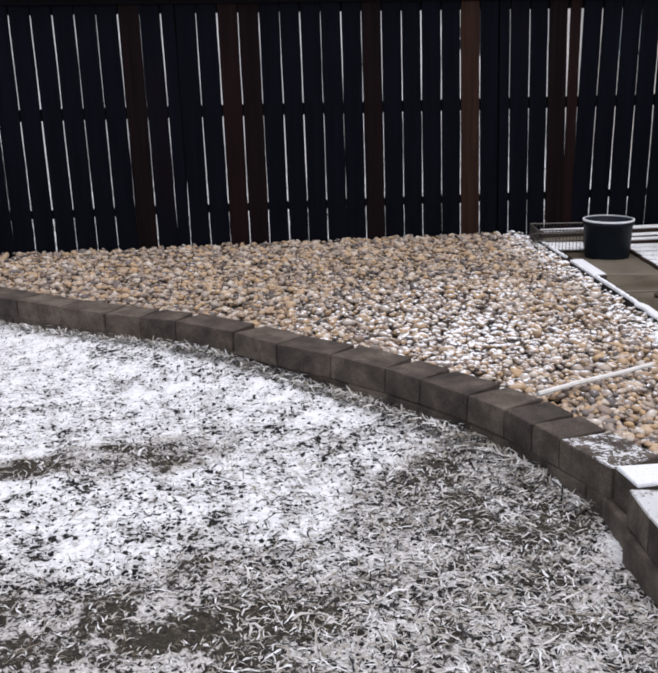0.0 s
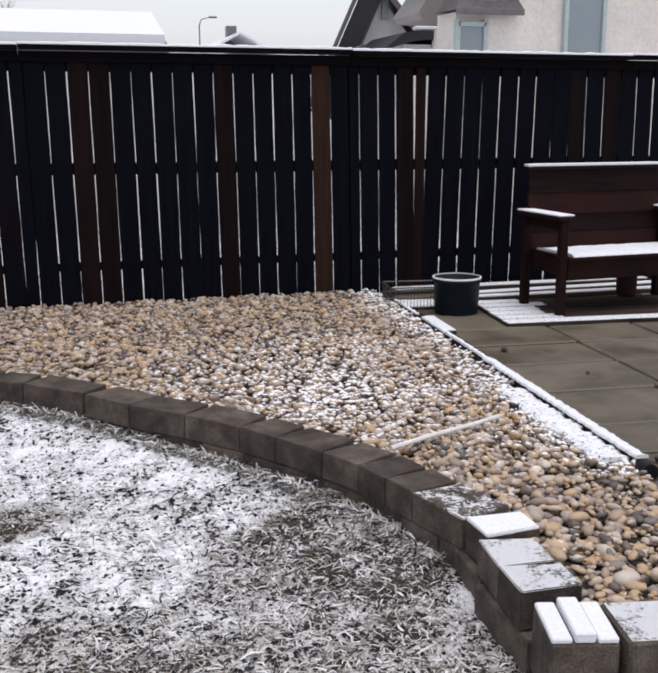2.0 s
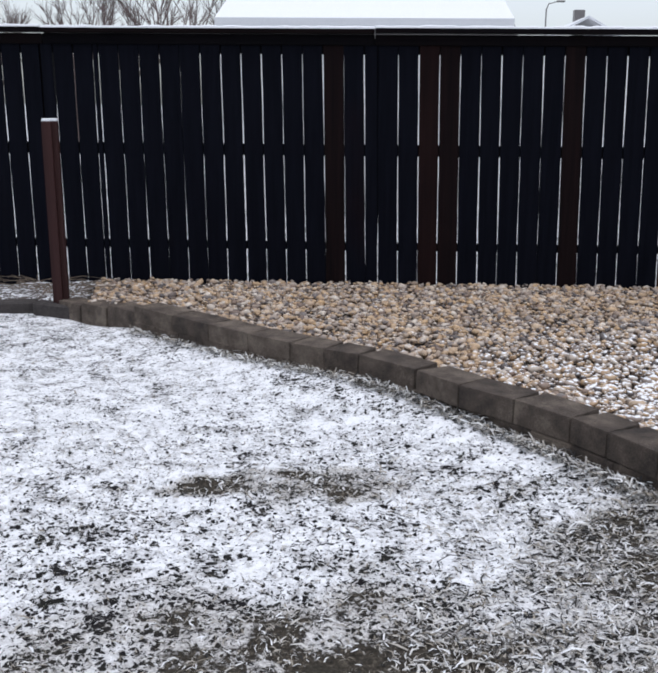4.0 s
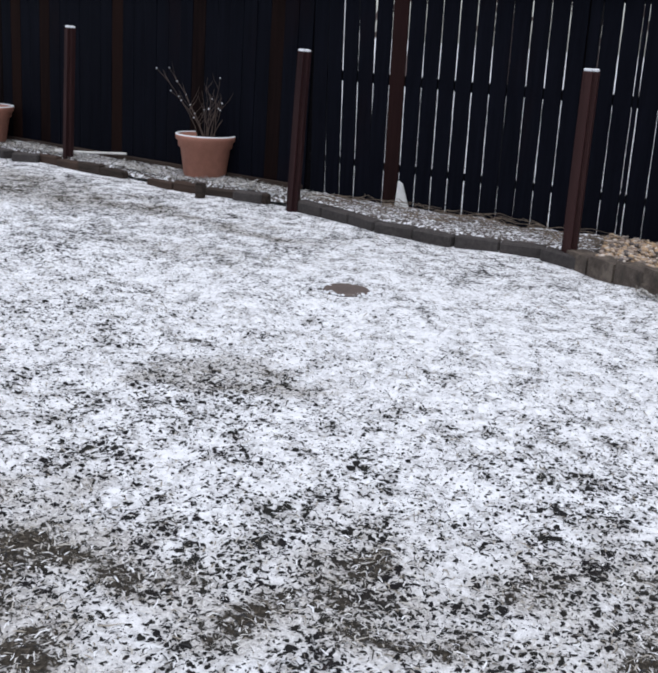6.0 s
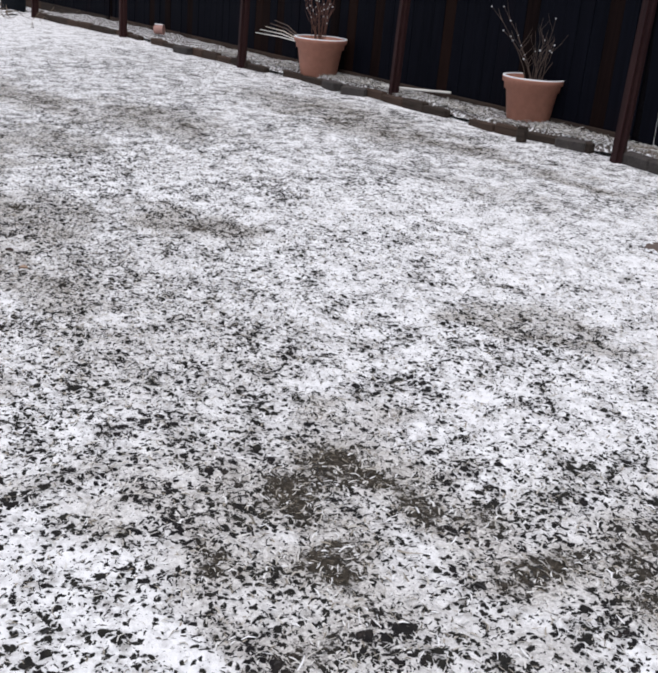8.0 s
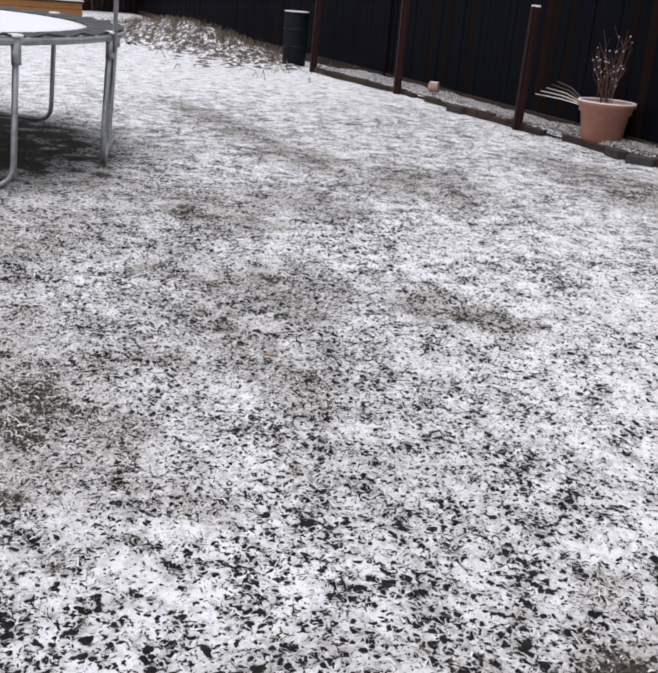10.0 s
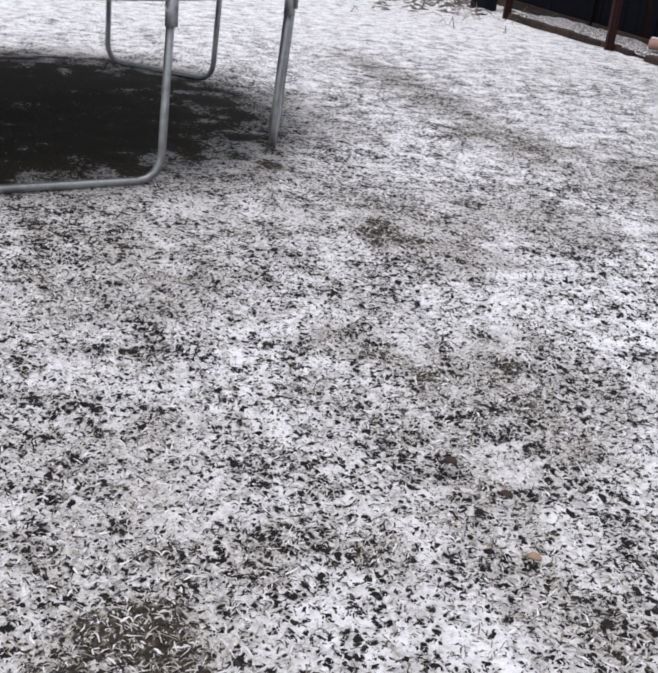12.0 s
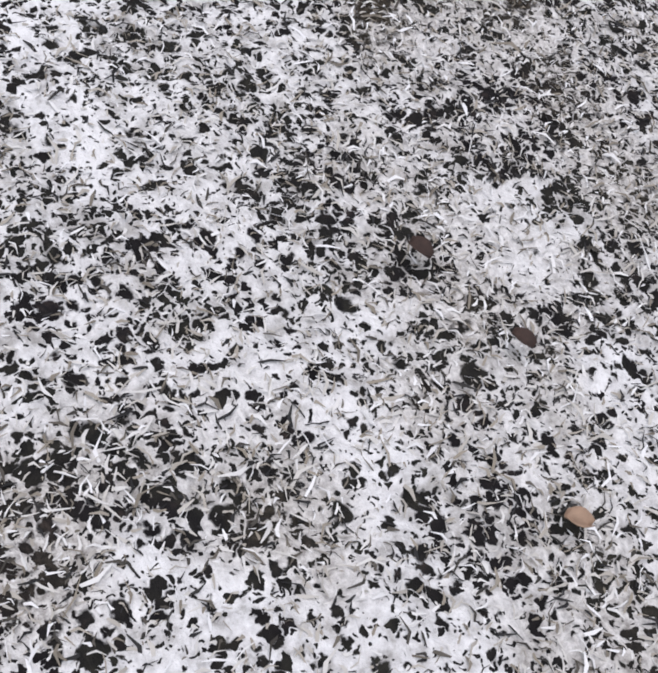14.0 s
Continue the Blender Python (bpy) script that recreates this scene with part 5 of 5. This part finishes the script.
for i in range(36):
    pad = bmesh.new()
    t0, t1 = 2 * math.pi * i / 36, 2 * math.pi * (i + 0.88) / 36
    q = []
    for t in (t0, (t0 + t1) / 2, t1):
        sag = 0.018 * (1 if t == (t0 + t1) / 2 else -0.2)
        q.append([(r_ * math.cos(t), r_ * math.sin(t), RIM + 0.03 + sag * (r_ > R * 0.9)) for r_ in (R * 0.87, R * 1.005)])
    vs = [[pad.verts.new(p) for p in col] for col in q]
    lo = [[pad.verts.new((p[0], p[1], p[2] - 0.012)) for p in col] for col in q]
    for k in range(2):
        pad.faces.new((vs[k][0], vs[k + 1][0], vs[k + 1][1], vs[k][1]))
        pad.faces.new((lo[k][1], lo[k + 1][1], lo[k + 1][0], lo[k][0]))
        pad.faces.new((vs[k][1], vs[k + 1][1], lo[k + 1][1], lo[k][1]))
        pad.faces.new((vs[k + 1][0], vs[k][0], lo[k][0], lo[k + 1][0]))
    pad.faces.new((vs[0][0], vs[0][1], lo[0][1], lo[0][0]))
    pad.faces.new((vs[2][1], vs[2][0], lo[2][0], lo[2][1]))
    bmesh.ops.recalc_face_normals(pad, faces=pad.faces[:])
    part("spring_pad", pad, VINYL, tr)
for a0, a1 in ((-3, 27), (57, 87), (119, 149), (179, 209), (237, 267), (297, 327)):
    p0, p1 = [Vector((math.cos(radians(q)), math.sin(radians(q)), 0)) for q in (a0, a1)]
    up0, up1 = p0 * R + Vector((0, 0, RIM)), p1 * R + Vector((0, 0, RIM))
    lo0, lo1 = p0 * (R - 0.05), p1 * (R - 0.05)
    line = [up0, lo0 + Vector((0, 0, 0.16))]
    inn = (lo1 - lo0).normalized()
    for k in range(1, 5):
        t = k / 4 * math.pi / 2
        line.append(lo0 + inn * 0.13 * (1 - math.cos(t)) + Vector((0, 0, 0.16 - 0.13 * math.sin(t))))
    for k in range(4, 0, -1):
        t = k / 4 * math.pi / 2
        line.append(lo1 - inn * 0.13 * (1 - math.cos(t)) + Vector((0, 0, 0.16 - 0.13 * math.sin(t))))
    line += [lo1 + Vector((0, 0, 0.16)), up1]
    leg = part("leg", tube(bmesh.new(), line, 0.021, 10), STEEL, tr, smooth=True)
    for u in (up0, up1):
        part("socket", tube(bmesh.new(), [u + Vector((0, 0, 0.01)), u - Vector((0, 0, 0.14))], 0.031, 10), STEEL, leg, smooth=True)
        part("socket_snow", box_bm((u.x, u.y, RIM + 0.034), (0.075, 0.075, 0.02), Matrix.Rotation(math.atan2(u.y, u.x), 4, "Z"), 0.008), SNOW, leg)
for a0 in (57, 149, 237, 327):
    u = Vector((math.cos(radians(a0)) * (R + 0.03), math.sin(radians(a0)) * (R + 0.03), RIM - 0.1))
    part("enclosure_pole", tube(bmesh.new(), [u, u + Vector((0.05, 0.02, 0.9)), u + Vector((0.11, 0.04, 1.75))], 0.016, 8), STEEL, tr, smooth=True)

# ---- far end of the yard: raised box with lattice, brush pile ----
box_bed = thing("raised_garden_box", (-25.8, 3.0, 0), "large cedar raised garden box with snowy top rail", "garden box")
for x, y, sx, sy in ((0.9, 0, 0.05, 4.0), (-0.9, 0, 0.05, 4.0), (0, 1.98, 1.8, 0.05), (0, -1.98, 1.8, 0.05)):
    for k in range(3):
        part("side_plank", box_bm((x, y, 0.07 + k * 0.145), (sx, sy, 0.139), None, 0.006), CEDAR, box_bed)
part("top_rail", box_bm((0.92, 0, 0.45), (0.14, 4.1, 0.04), None, 0.005), TIMBER, box_bed)
part("rail_snow", box_bm((0.92, 0, 0.48), (0.13, 4.05, 0.025), None, 0.008), SNOW, box_bed, "layer of snow")
part("soil", box_bm((0, 0, 0.19), (1.74, 3.9, 0.38)), BED_SOIL, box_bed)
lat = thing("lattice_screen", (-26.8, 2.83, 0.0), "brown wooden lattice screen behind the garden box", "lattice")
for k in range(34):
    y = -1.9 + 3.8 * k / 33
    part("lath", box_bm((0, y, 0.95), (0.012, 0.035, 1.7)), LATH, lat)
for k in range(14):
    part("lath", box_bm((0.013, 0, 0.25 + 1.5 * k / 13), (0.012, 3.85, 0.035)), LATH, lat)
for y in (-1.95, 0, 1.95):
    part("upright", box_bm((-0.02, y, 0.95), (0.07, 0.07, 1.9)), FENCE_BROWN, lat)

pile = thing("brush_pile", (-20.9, 6.05, 0), "snow-covered pile of cut branches and weeds", "brush pile")
bm = bmesh.new()
gp = random.Random(4)
for k in range(1500):
    x, y = gp.gauss(0, 2.2), gp.gauss(0, 0.6)
    hgt = 0.34 * math.exp(-(x / 2.9) ** 2 - (y / 0.8) ** 2)
    a, ln = gp.uniform(0, 6.28), gp.uniform(0.15, 0.5)
    tube(bm, [(x, y, hgt), (x + math.cos(a) * ln * 0.5, y + math.sin(a) * ln * 0.4, hgt + gp.uniform(0.02, 0.16)), (x + math.cos(a) * ln, y + math.sin(a) * ln * 0.8, max(0.01, hgt - 0.1))], gp.uniform(0.003, 0.008), 3, 0.5)
part("branches", bm, BRUSH, pile)
n = 40
gxx, gyy = np.meshgrid(np.linspace(-5, 5, 2 * n), np.linspace(-1.5, 1.0, n), indexing="ij")
zz = 0.40 * np.exp(-(gxx / 3.0) ** 2 - (gyy / 0.85) ** 2) - 0.03
zz += 0.05 * np.sin(gxx * 7 + gyy * 3) * np.cos(gyy * 9 - gxx * 2)
idx = np.arange(gxx.size).reshape(gxx.shape)
f = np.stack([idx[:-1, :-1], idx[1:, :-1], idx[1:, 1:], idx[:-1, 1:]], -1).reshape(-1, 4)
ob = new("snow_crust", mesh_of("snow_crust", np.stack([gxx, gyy, zz], -1).reshape(-1, 3), f, snow_material("snow_on_brush", 0.52, (0.07, 0.058, 0.045), 9), True))
ob.parent = pile
pile["kind"] = "stuff"


# ---- beyond the fence ----
def gable_roof(bm, x0, x1, y0, y1, z0, z1, over, axis):
    """Two sloping slabs; the ridge runs along the axis."""
    t = 0.14
    if axis == "y":
        xm = (x0 + x1) / 2
        q = [(x0 - over, z0 - over * (z1 - z0) / (xm - x0)), (xm, z1), (x1 + over, z0 - over * (z1 - z0) / (xm - x0)), (x1 + over, z0 - over * (z1 - z0) / (xm - x0) + t), (xm, z1 + t), (x0 - over, z0 - over * (z1 - z0) / (xm - x0) + t)]
        a = [bm.verts.new((p[0], y0 - over, p[1])) for p in q]
        c = [bm.verts.new((p[0], y1 + over, p[1])) for p in q]
    else:
        ym = (y0 + y1) / 2
        dz = over * (z1 - z0) / (ym - y0)
        q = [(y0 - over, z0 - dz), (ym, z1), (y1 + over, z0 - dz), (y1 + over, z0 - dz + t), (ym, z1 + t), (y0 - over, z0 - dz + t)]
        a = [bm.verts.new((x0 - over, p[0], p[1])) for p in q]
        c = [bm.verts.new((x1 + over, p[0], p[1])) for p in q]
    for i in range(6):
        bm.faces.new((a[i], a[(i + 1) % 6], c[(i + 1) % 6], c[i]))
    bm.faces.new((a[0], a[1], a[4], a[5])[::-1]), bm.faces.new((a[1], a[2], a[3], a[4])[::-1])
    bm.faces.new((c[0], c[1], c[4], c[5])), bm.faces.new((c[1], c[2], c[3], c[4]))
    bmesh.ops.recalc_face_normals(bm, faces=bm.faces[:])
    return bm


def house_window(parent, c, w, hgt, trim):
    wdw = part("window", box_bm(c, (w, 0.06, hgt)), GLASS, parent, "grey-green framed window reflecting the sky")
    for dx, dz, sx, sz in ((-w / 2, 0, 0.07, hgt + 0.14), (w / 2, 0, 0.07, hgt + 0.14), (0, hgt / 2, w, 0.07), (0, -hgt / 2, w, 0.07)):
        part("frame", box_bm((c[0] + dx, c[1] - 0.02, c[2] + dz), (sx, 0.1, sz), None, 0.005), trim, wdw)
    return wdw


# cream stucco house close behind the fence
h1 = thing("house", (0, 0, 0), "cream stucco house with grey-green windows and shingle roof", "house")
part("wall", box_bm((12.1, 14.25, 2.7), (10.2, 1.9, 5.4)), STUCCO, h1)
part("wall", box_bm((12.9, 17.25, 2.7), (8.6, 4.1, 5.4)), STUCCO, h1)
q = [(6.06, 13.6), (6.1, 13.0), (7.42, 13.0), (7.46, 13.6)]
bay = bmesh.new()
lo, hi = [bay.verts.new((*p, 0.0)) for p in q], [bay.verts.new((*p, 3.0)) for p in q]
for i in range(4):
    bay.faces.new((lo[i], lo[(i + 1) % 4], hi[(i + 1) % 4], hi[i]))
bay.faces.new(hi)
bmesh.ops.recalc_face_normals(bay, faces=bay.faces[:])
part("bay_wall", bay, STUCCO, h1)
bay = bmesh.new()
lo = [bay.verts.new((x, y, z)) for x, y, z in ((5.96, 13.5, 3.02), (6.02, 12.80, 3.02), (7.09, 12.80, 3.05), (7.09, 13.5, 3.05))]
hi = [bay.verts.new((x, 13.45, 3.62)) for x in (6.45, 7.05)]
for face in ((lo[0], lo[1], hi[0]), (lo[1], lo[2], hi[1], hi[0]), (lo[2], lo[3], hi[1]), (lo[3], lo[0], hi[0], hi[1]), tuple(lo[::-1])):
    bay.faces.new(face)
bmesh.ops.recalc_face_normals(bay, faces=bay.faces[:])
part("bay_roof", bay, SHINGLE, h1)
part("bay_fascia", box_bm((6.555, 12.79, 3.0), (1.08, 0.03, 0.09), None, 0.005), GUTTER, h1)
house_window(h1, (6.33, 12.98, 2.15), 0.44, 1.36, TEAL_TRIM)
house_window(h1, (8.36, 13.28, 2.5), 0.66, 2.4, TEAL_TRIM)
house_window(h1, (11.6, 13.28, 2.3), 1.2, 1.4, TEAL_TRIM)
part("roof", gable_roof(bmesh.new(), 7.0, 17.2, 13.3, 19.3, 5.4, 7.6, 0.5, "x"), SHINGLE, h1)
part("gutter", box_bm((12.2, 12.76, 5.15), (11.0, 0.1, 0.11), None, 0.02), GUTTER, h1)


def prism(outline, y0, y1, skew=0.0):
    """An outline in x and z, drawn out along y."""
    bm = bmesh.new()
    fr_, bk_ = [bm.verts.new((x, y0, z)) for x, z in outline], [bm.verts.new((x + skew, y1, z)) for x, z in outline]
    bm.faces.new(fr_), bm.faces.new(bk_[::-1])
    for i in range(len(outline)):
        j = (i + 1) % len(outline)
        bm.faces.new((fr_[j], fr_[i], bk_[i], bk_[j]))
    bmesh.ops.recalc_face_normals(bm, faces=bm.faces[:])
    return bm


part("side_eave", prism([(7.16, 3.3), (7.07, 3.4), (7.09, 3.46), (7.32, 3.76), (7.62, 4.6), (8.6, 4.6), (8.6, 3.3)], 17.0, 18.4), GREY_SIDING, h1)
part("side_wall", box_bm((8.25, 17.6, 1.6), (0.8, 1.1, 3.2)), STUCCO, h1)


def slope_slab(a, c, y0, y1, t, skew=0.0):
    """A sloping roof plane between two points of its gable edge."""
    d = (Vector((c[0], 0, c[1])) - Vector((a[0], 0, a[1]))).normalized()
    up = Vector((-d.z, 0, d.x)) * t
    if up.z < 0:
        up = -up
    bm = bmesh.new()
    vs = [bm.verts.new(Vector((p[0] + (skew if y == y1 else 0), y, p[1])) + o) for y in (y0, y1) for p, o in ((a, up * 0), (c, up * 0), (c, up), (a, up))]
    for f_ in ((0, 1, 2, 3), (7, 6, 5, 4), (0, 4, 5, 1), (1, 5, 6, 2), (2, 6, 7, 3), (3, 7, 4, 0)):
        bm.faces.new([vs[i] for i in f_])
    bmesh.ops.recalc_face_normals(bm, faces=bm.faces[:])
    return bm


# white gabled house behind
h2 = thing("house", (0, 0, 0), "white gabled house with steep dark roof edges", "house")
part("wall", prism([(7.95, 0.0), (10.5, 0.0), (10.4, 3.1), (9.02, 4.72), (7.95, 2.4)], 25, 33, 3.3), WHITE_WALL, h2)
part("roof", slope_slab((7.50, 1.47), (9.03, 4.80), 24.5, 33, 0.52, 3.4), DARK_TRIM, h2)
part("barge_board", slope_slab((6.93, 1.55), (8.50, 4.98), 24.44, 24.5, 0.10), GUTTER, h2)
part("roof", slope_slab((9.03, 4.68), (10.3, 3.24), 24.5, 33, 0.15, 3.4), GUTTER, h2)
part("vent", box_bm((9.2, 24.95, 4.4), (0.18, 0.08, 0.66), None, 0.01), TEAL_TRIM, h2)
part("lean_to_roof", prism([(8.23, 3.09), (8.24, 3.16), (8.65, 3.48), (9.2, 3.55), (9.95, 3.55), (9.95, 3.34), (9.2, 3.34), (8.8, 3.27)], 22.0, 24.4), DARK_TRIM, h2)
part("lean_to_snow", box_bm((9.48, 22.2, 3.60), (0.95, 0.4, 0.10), None, 0.03), SNOW, h2)
part("lean_to_wall", box_bm((9.35, 23.3, 1.62), (1.2, 2.0, 3.24)), WHITE_WALL, h2)
part("side_porch", box_bm((10.2, 23.3, 1.7), (0.6, 1.8, 3.4)), GUTTER, h2)
part("downspout", box_bm((9.5, 22.2, 1.7), (0.1, 0.09, 3.3), None, 0.02), WHITE_PAINT, h2)
part("garden_roof", prism([(7.95, 2.9), (8.0, 3.2), (8.3, 3.34), (8.52, 3.1), (8.5, 2.9)], 23.9, 24.9), SHINGLE, h2)

# snowy shed right behind the fence
shed = thing("shed", (0, 0, 0), "low garden shed with thick snow on its shallow roof", "shed")
part("wall", box_bm((-0.2, 14.2, 1.15), (3.9, 2.8, 2.3)), WHITE_WALL, shed)
part("roof", gable_roof(bmesh.new(), -2.05, 1.75, 12.8, 15.6, 2.32, 2.72, 0.12, "x"), GUTTER, shed)
bm = gable_roof(bmesh.new(), -2.03, 1.73, 12.82, 15.58, 2.46, 2.86, 0.10, "x")
part("roof_snow", bm, SNOW, shed, "thick even snow")

# low far roofs
for x, y, w, z in ((11.9, 62, 7.0, 4.4), (19.0, 66, 8.0, 3.6), (-40, 60, 9, 3.9)):
    e = thing("house", (x, y, 0), "distant low house with snowy roof", "house", "distant houses")
    part("wall", box_bm((0, 0, z / 2), (w, 8, z)), WHITE_WALL, e)
    part("roof", gable_roof(bmesh.new(), -w / 2, w / 2, -4, 4, z, z + 1.9, 0.4, "y"), SNOW, e)
    part("chimney", box_bm((0.3, 0, z + 1.9), (0.6, 0.6, 1.6)), GUTTER, e)

lamp = thing("street_lamp", (12.2, 74, 0), "distant thin street lamp pole", "street lamp")
part("pole", tube(bmesh.new(), [(0, 0, 0), (0, 0, 8.2), (0.15, 0, 8.6), (0.9, 0, 8.8)], 0.06, 8, 0.5), GUTTER, lamp)
part("head", box_bm((1.0, 0, 8.78), (0.6, 0.25, 0.14), None, 0.04), GUTTER, lamp)


def bare_tree(x, y, hgt, seed):
    g = random.Random(seed)
    e = thing("tree", (x, y, 0), "bare leafless tree beyond the fence", "tree", "bare trees", turn=g.uniform(0, 360))
    trunk, twigs = bmesh.new(), bmesh.new()
    tube(trunk, [(0, 0, -0.1), (0.03, 0.05, hgt * 0.2), (0.0, 0.1, hgt * 0.4)], 0.16 * hgt / 6, 7, 0.6)

    def grow(p, d, ln, r, level):
        mid = p + d * ln * 0.5 + Vector((g.uniform(-1, 1), g.uniform(-1, 1), g.uniform(-0.3, 1))) * ln * 0.06
        end = p + d * ln
        tube(trunk if level < 2 else twigs, [p, mid, end], r, 5 if level < 2 else 3, 0.5)
        if level < 4:
            for _ in range(4 if level < 3 else 5):
                q = (d + Vector((g.uniform(-1, 1), g.uniform(-1, 1), g.uniform(-0.3, 0.9))) * 0.62).normalized()
                grow(p + d * ln * g.uniform(0.45, 1.0), q, ln * g.uniform(0.5, 0.72), r * 0.5, level + 1)

    for k in range(5):
        a = 2 * math.pi * k / 5 + g.uniform(-0.3, 0.3)
        grow(Vector((0, 0.05, hgt * g.uniform(0.18, 0.4))), Vector((math.cos(a) * 0.6, math.sin(a) * 0.6, 1)).normalized(), hgt * 0.3, 0.055 * hgt / 6, 1)
    part("trunk", trunk, BARK_FAR, e)
    part("crown", twigs, BARK_FAR, e, "bare twigs")


for x, y, hgt, sd in ((-6.6, 33, 6.6, 1), (-4.2, 34, 6.2, 2), (-1.6, 36, 5.9, 3), (2.2, 36, 4.8, 4), (-8.6, 35, 6.4, 8), (-13.2, 34, 6.5, 5), (-17.2, 34, 6.5, 6), (-11, 37, 6.6, 7), (-15.1, 36, 6.7, 9), (-19.4, 35, 6.6, 10)):
    bare_tree(x, y, hgt, sd)
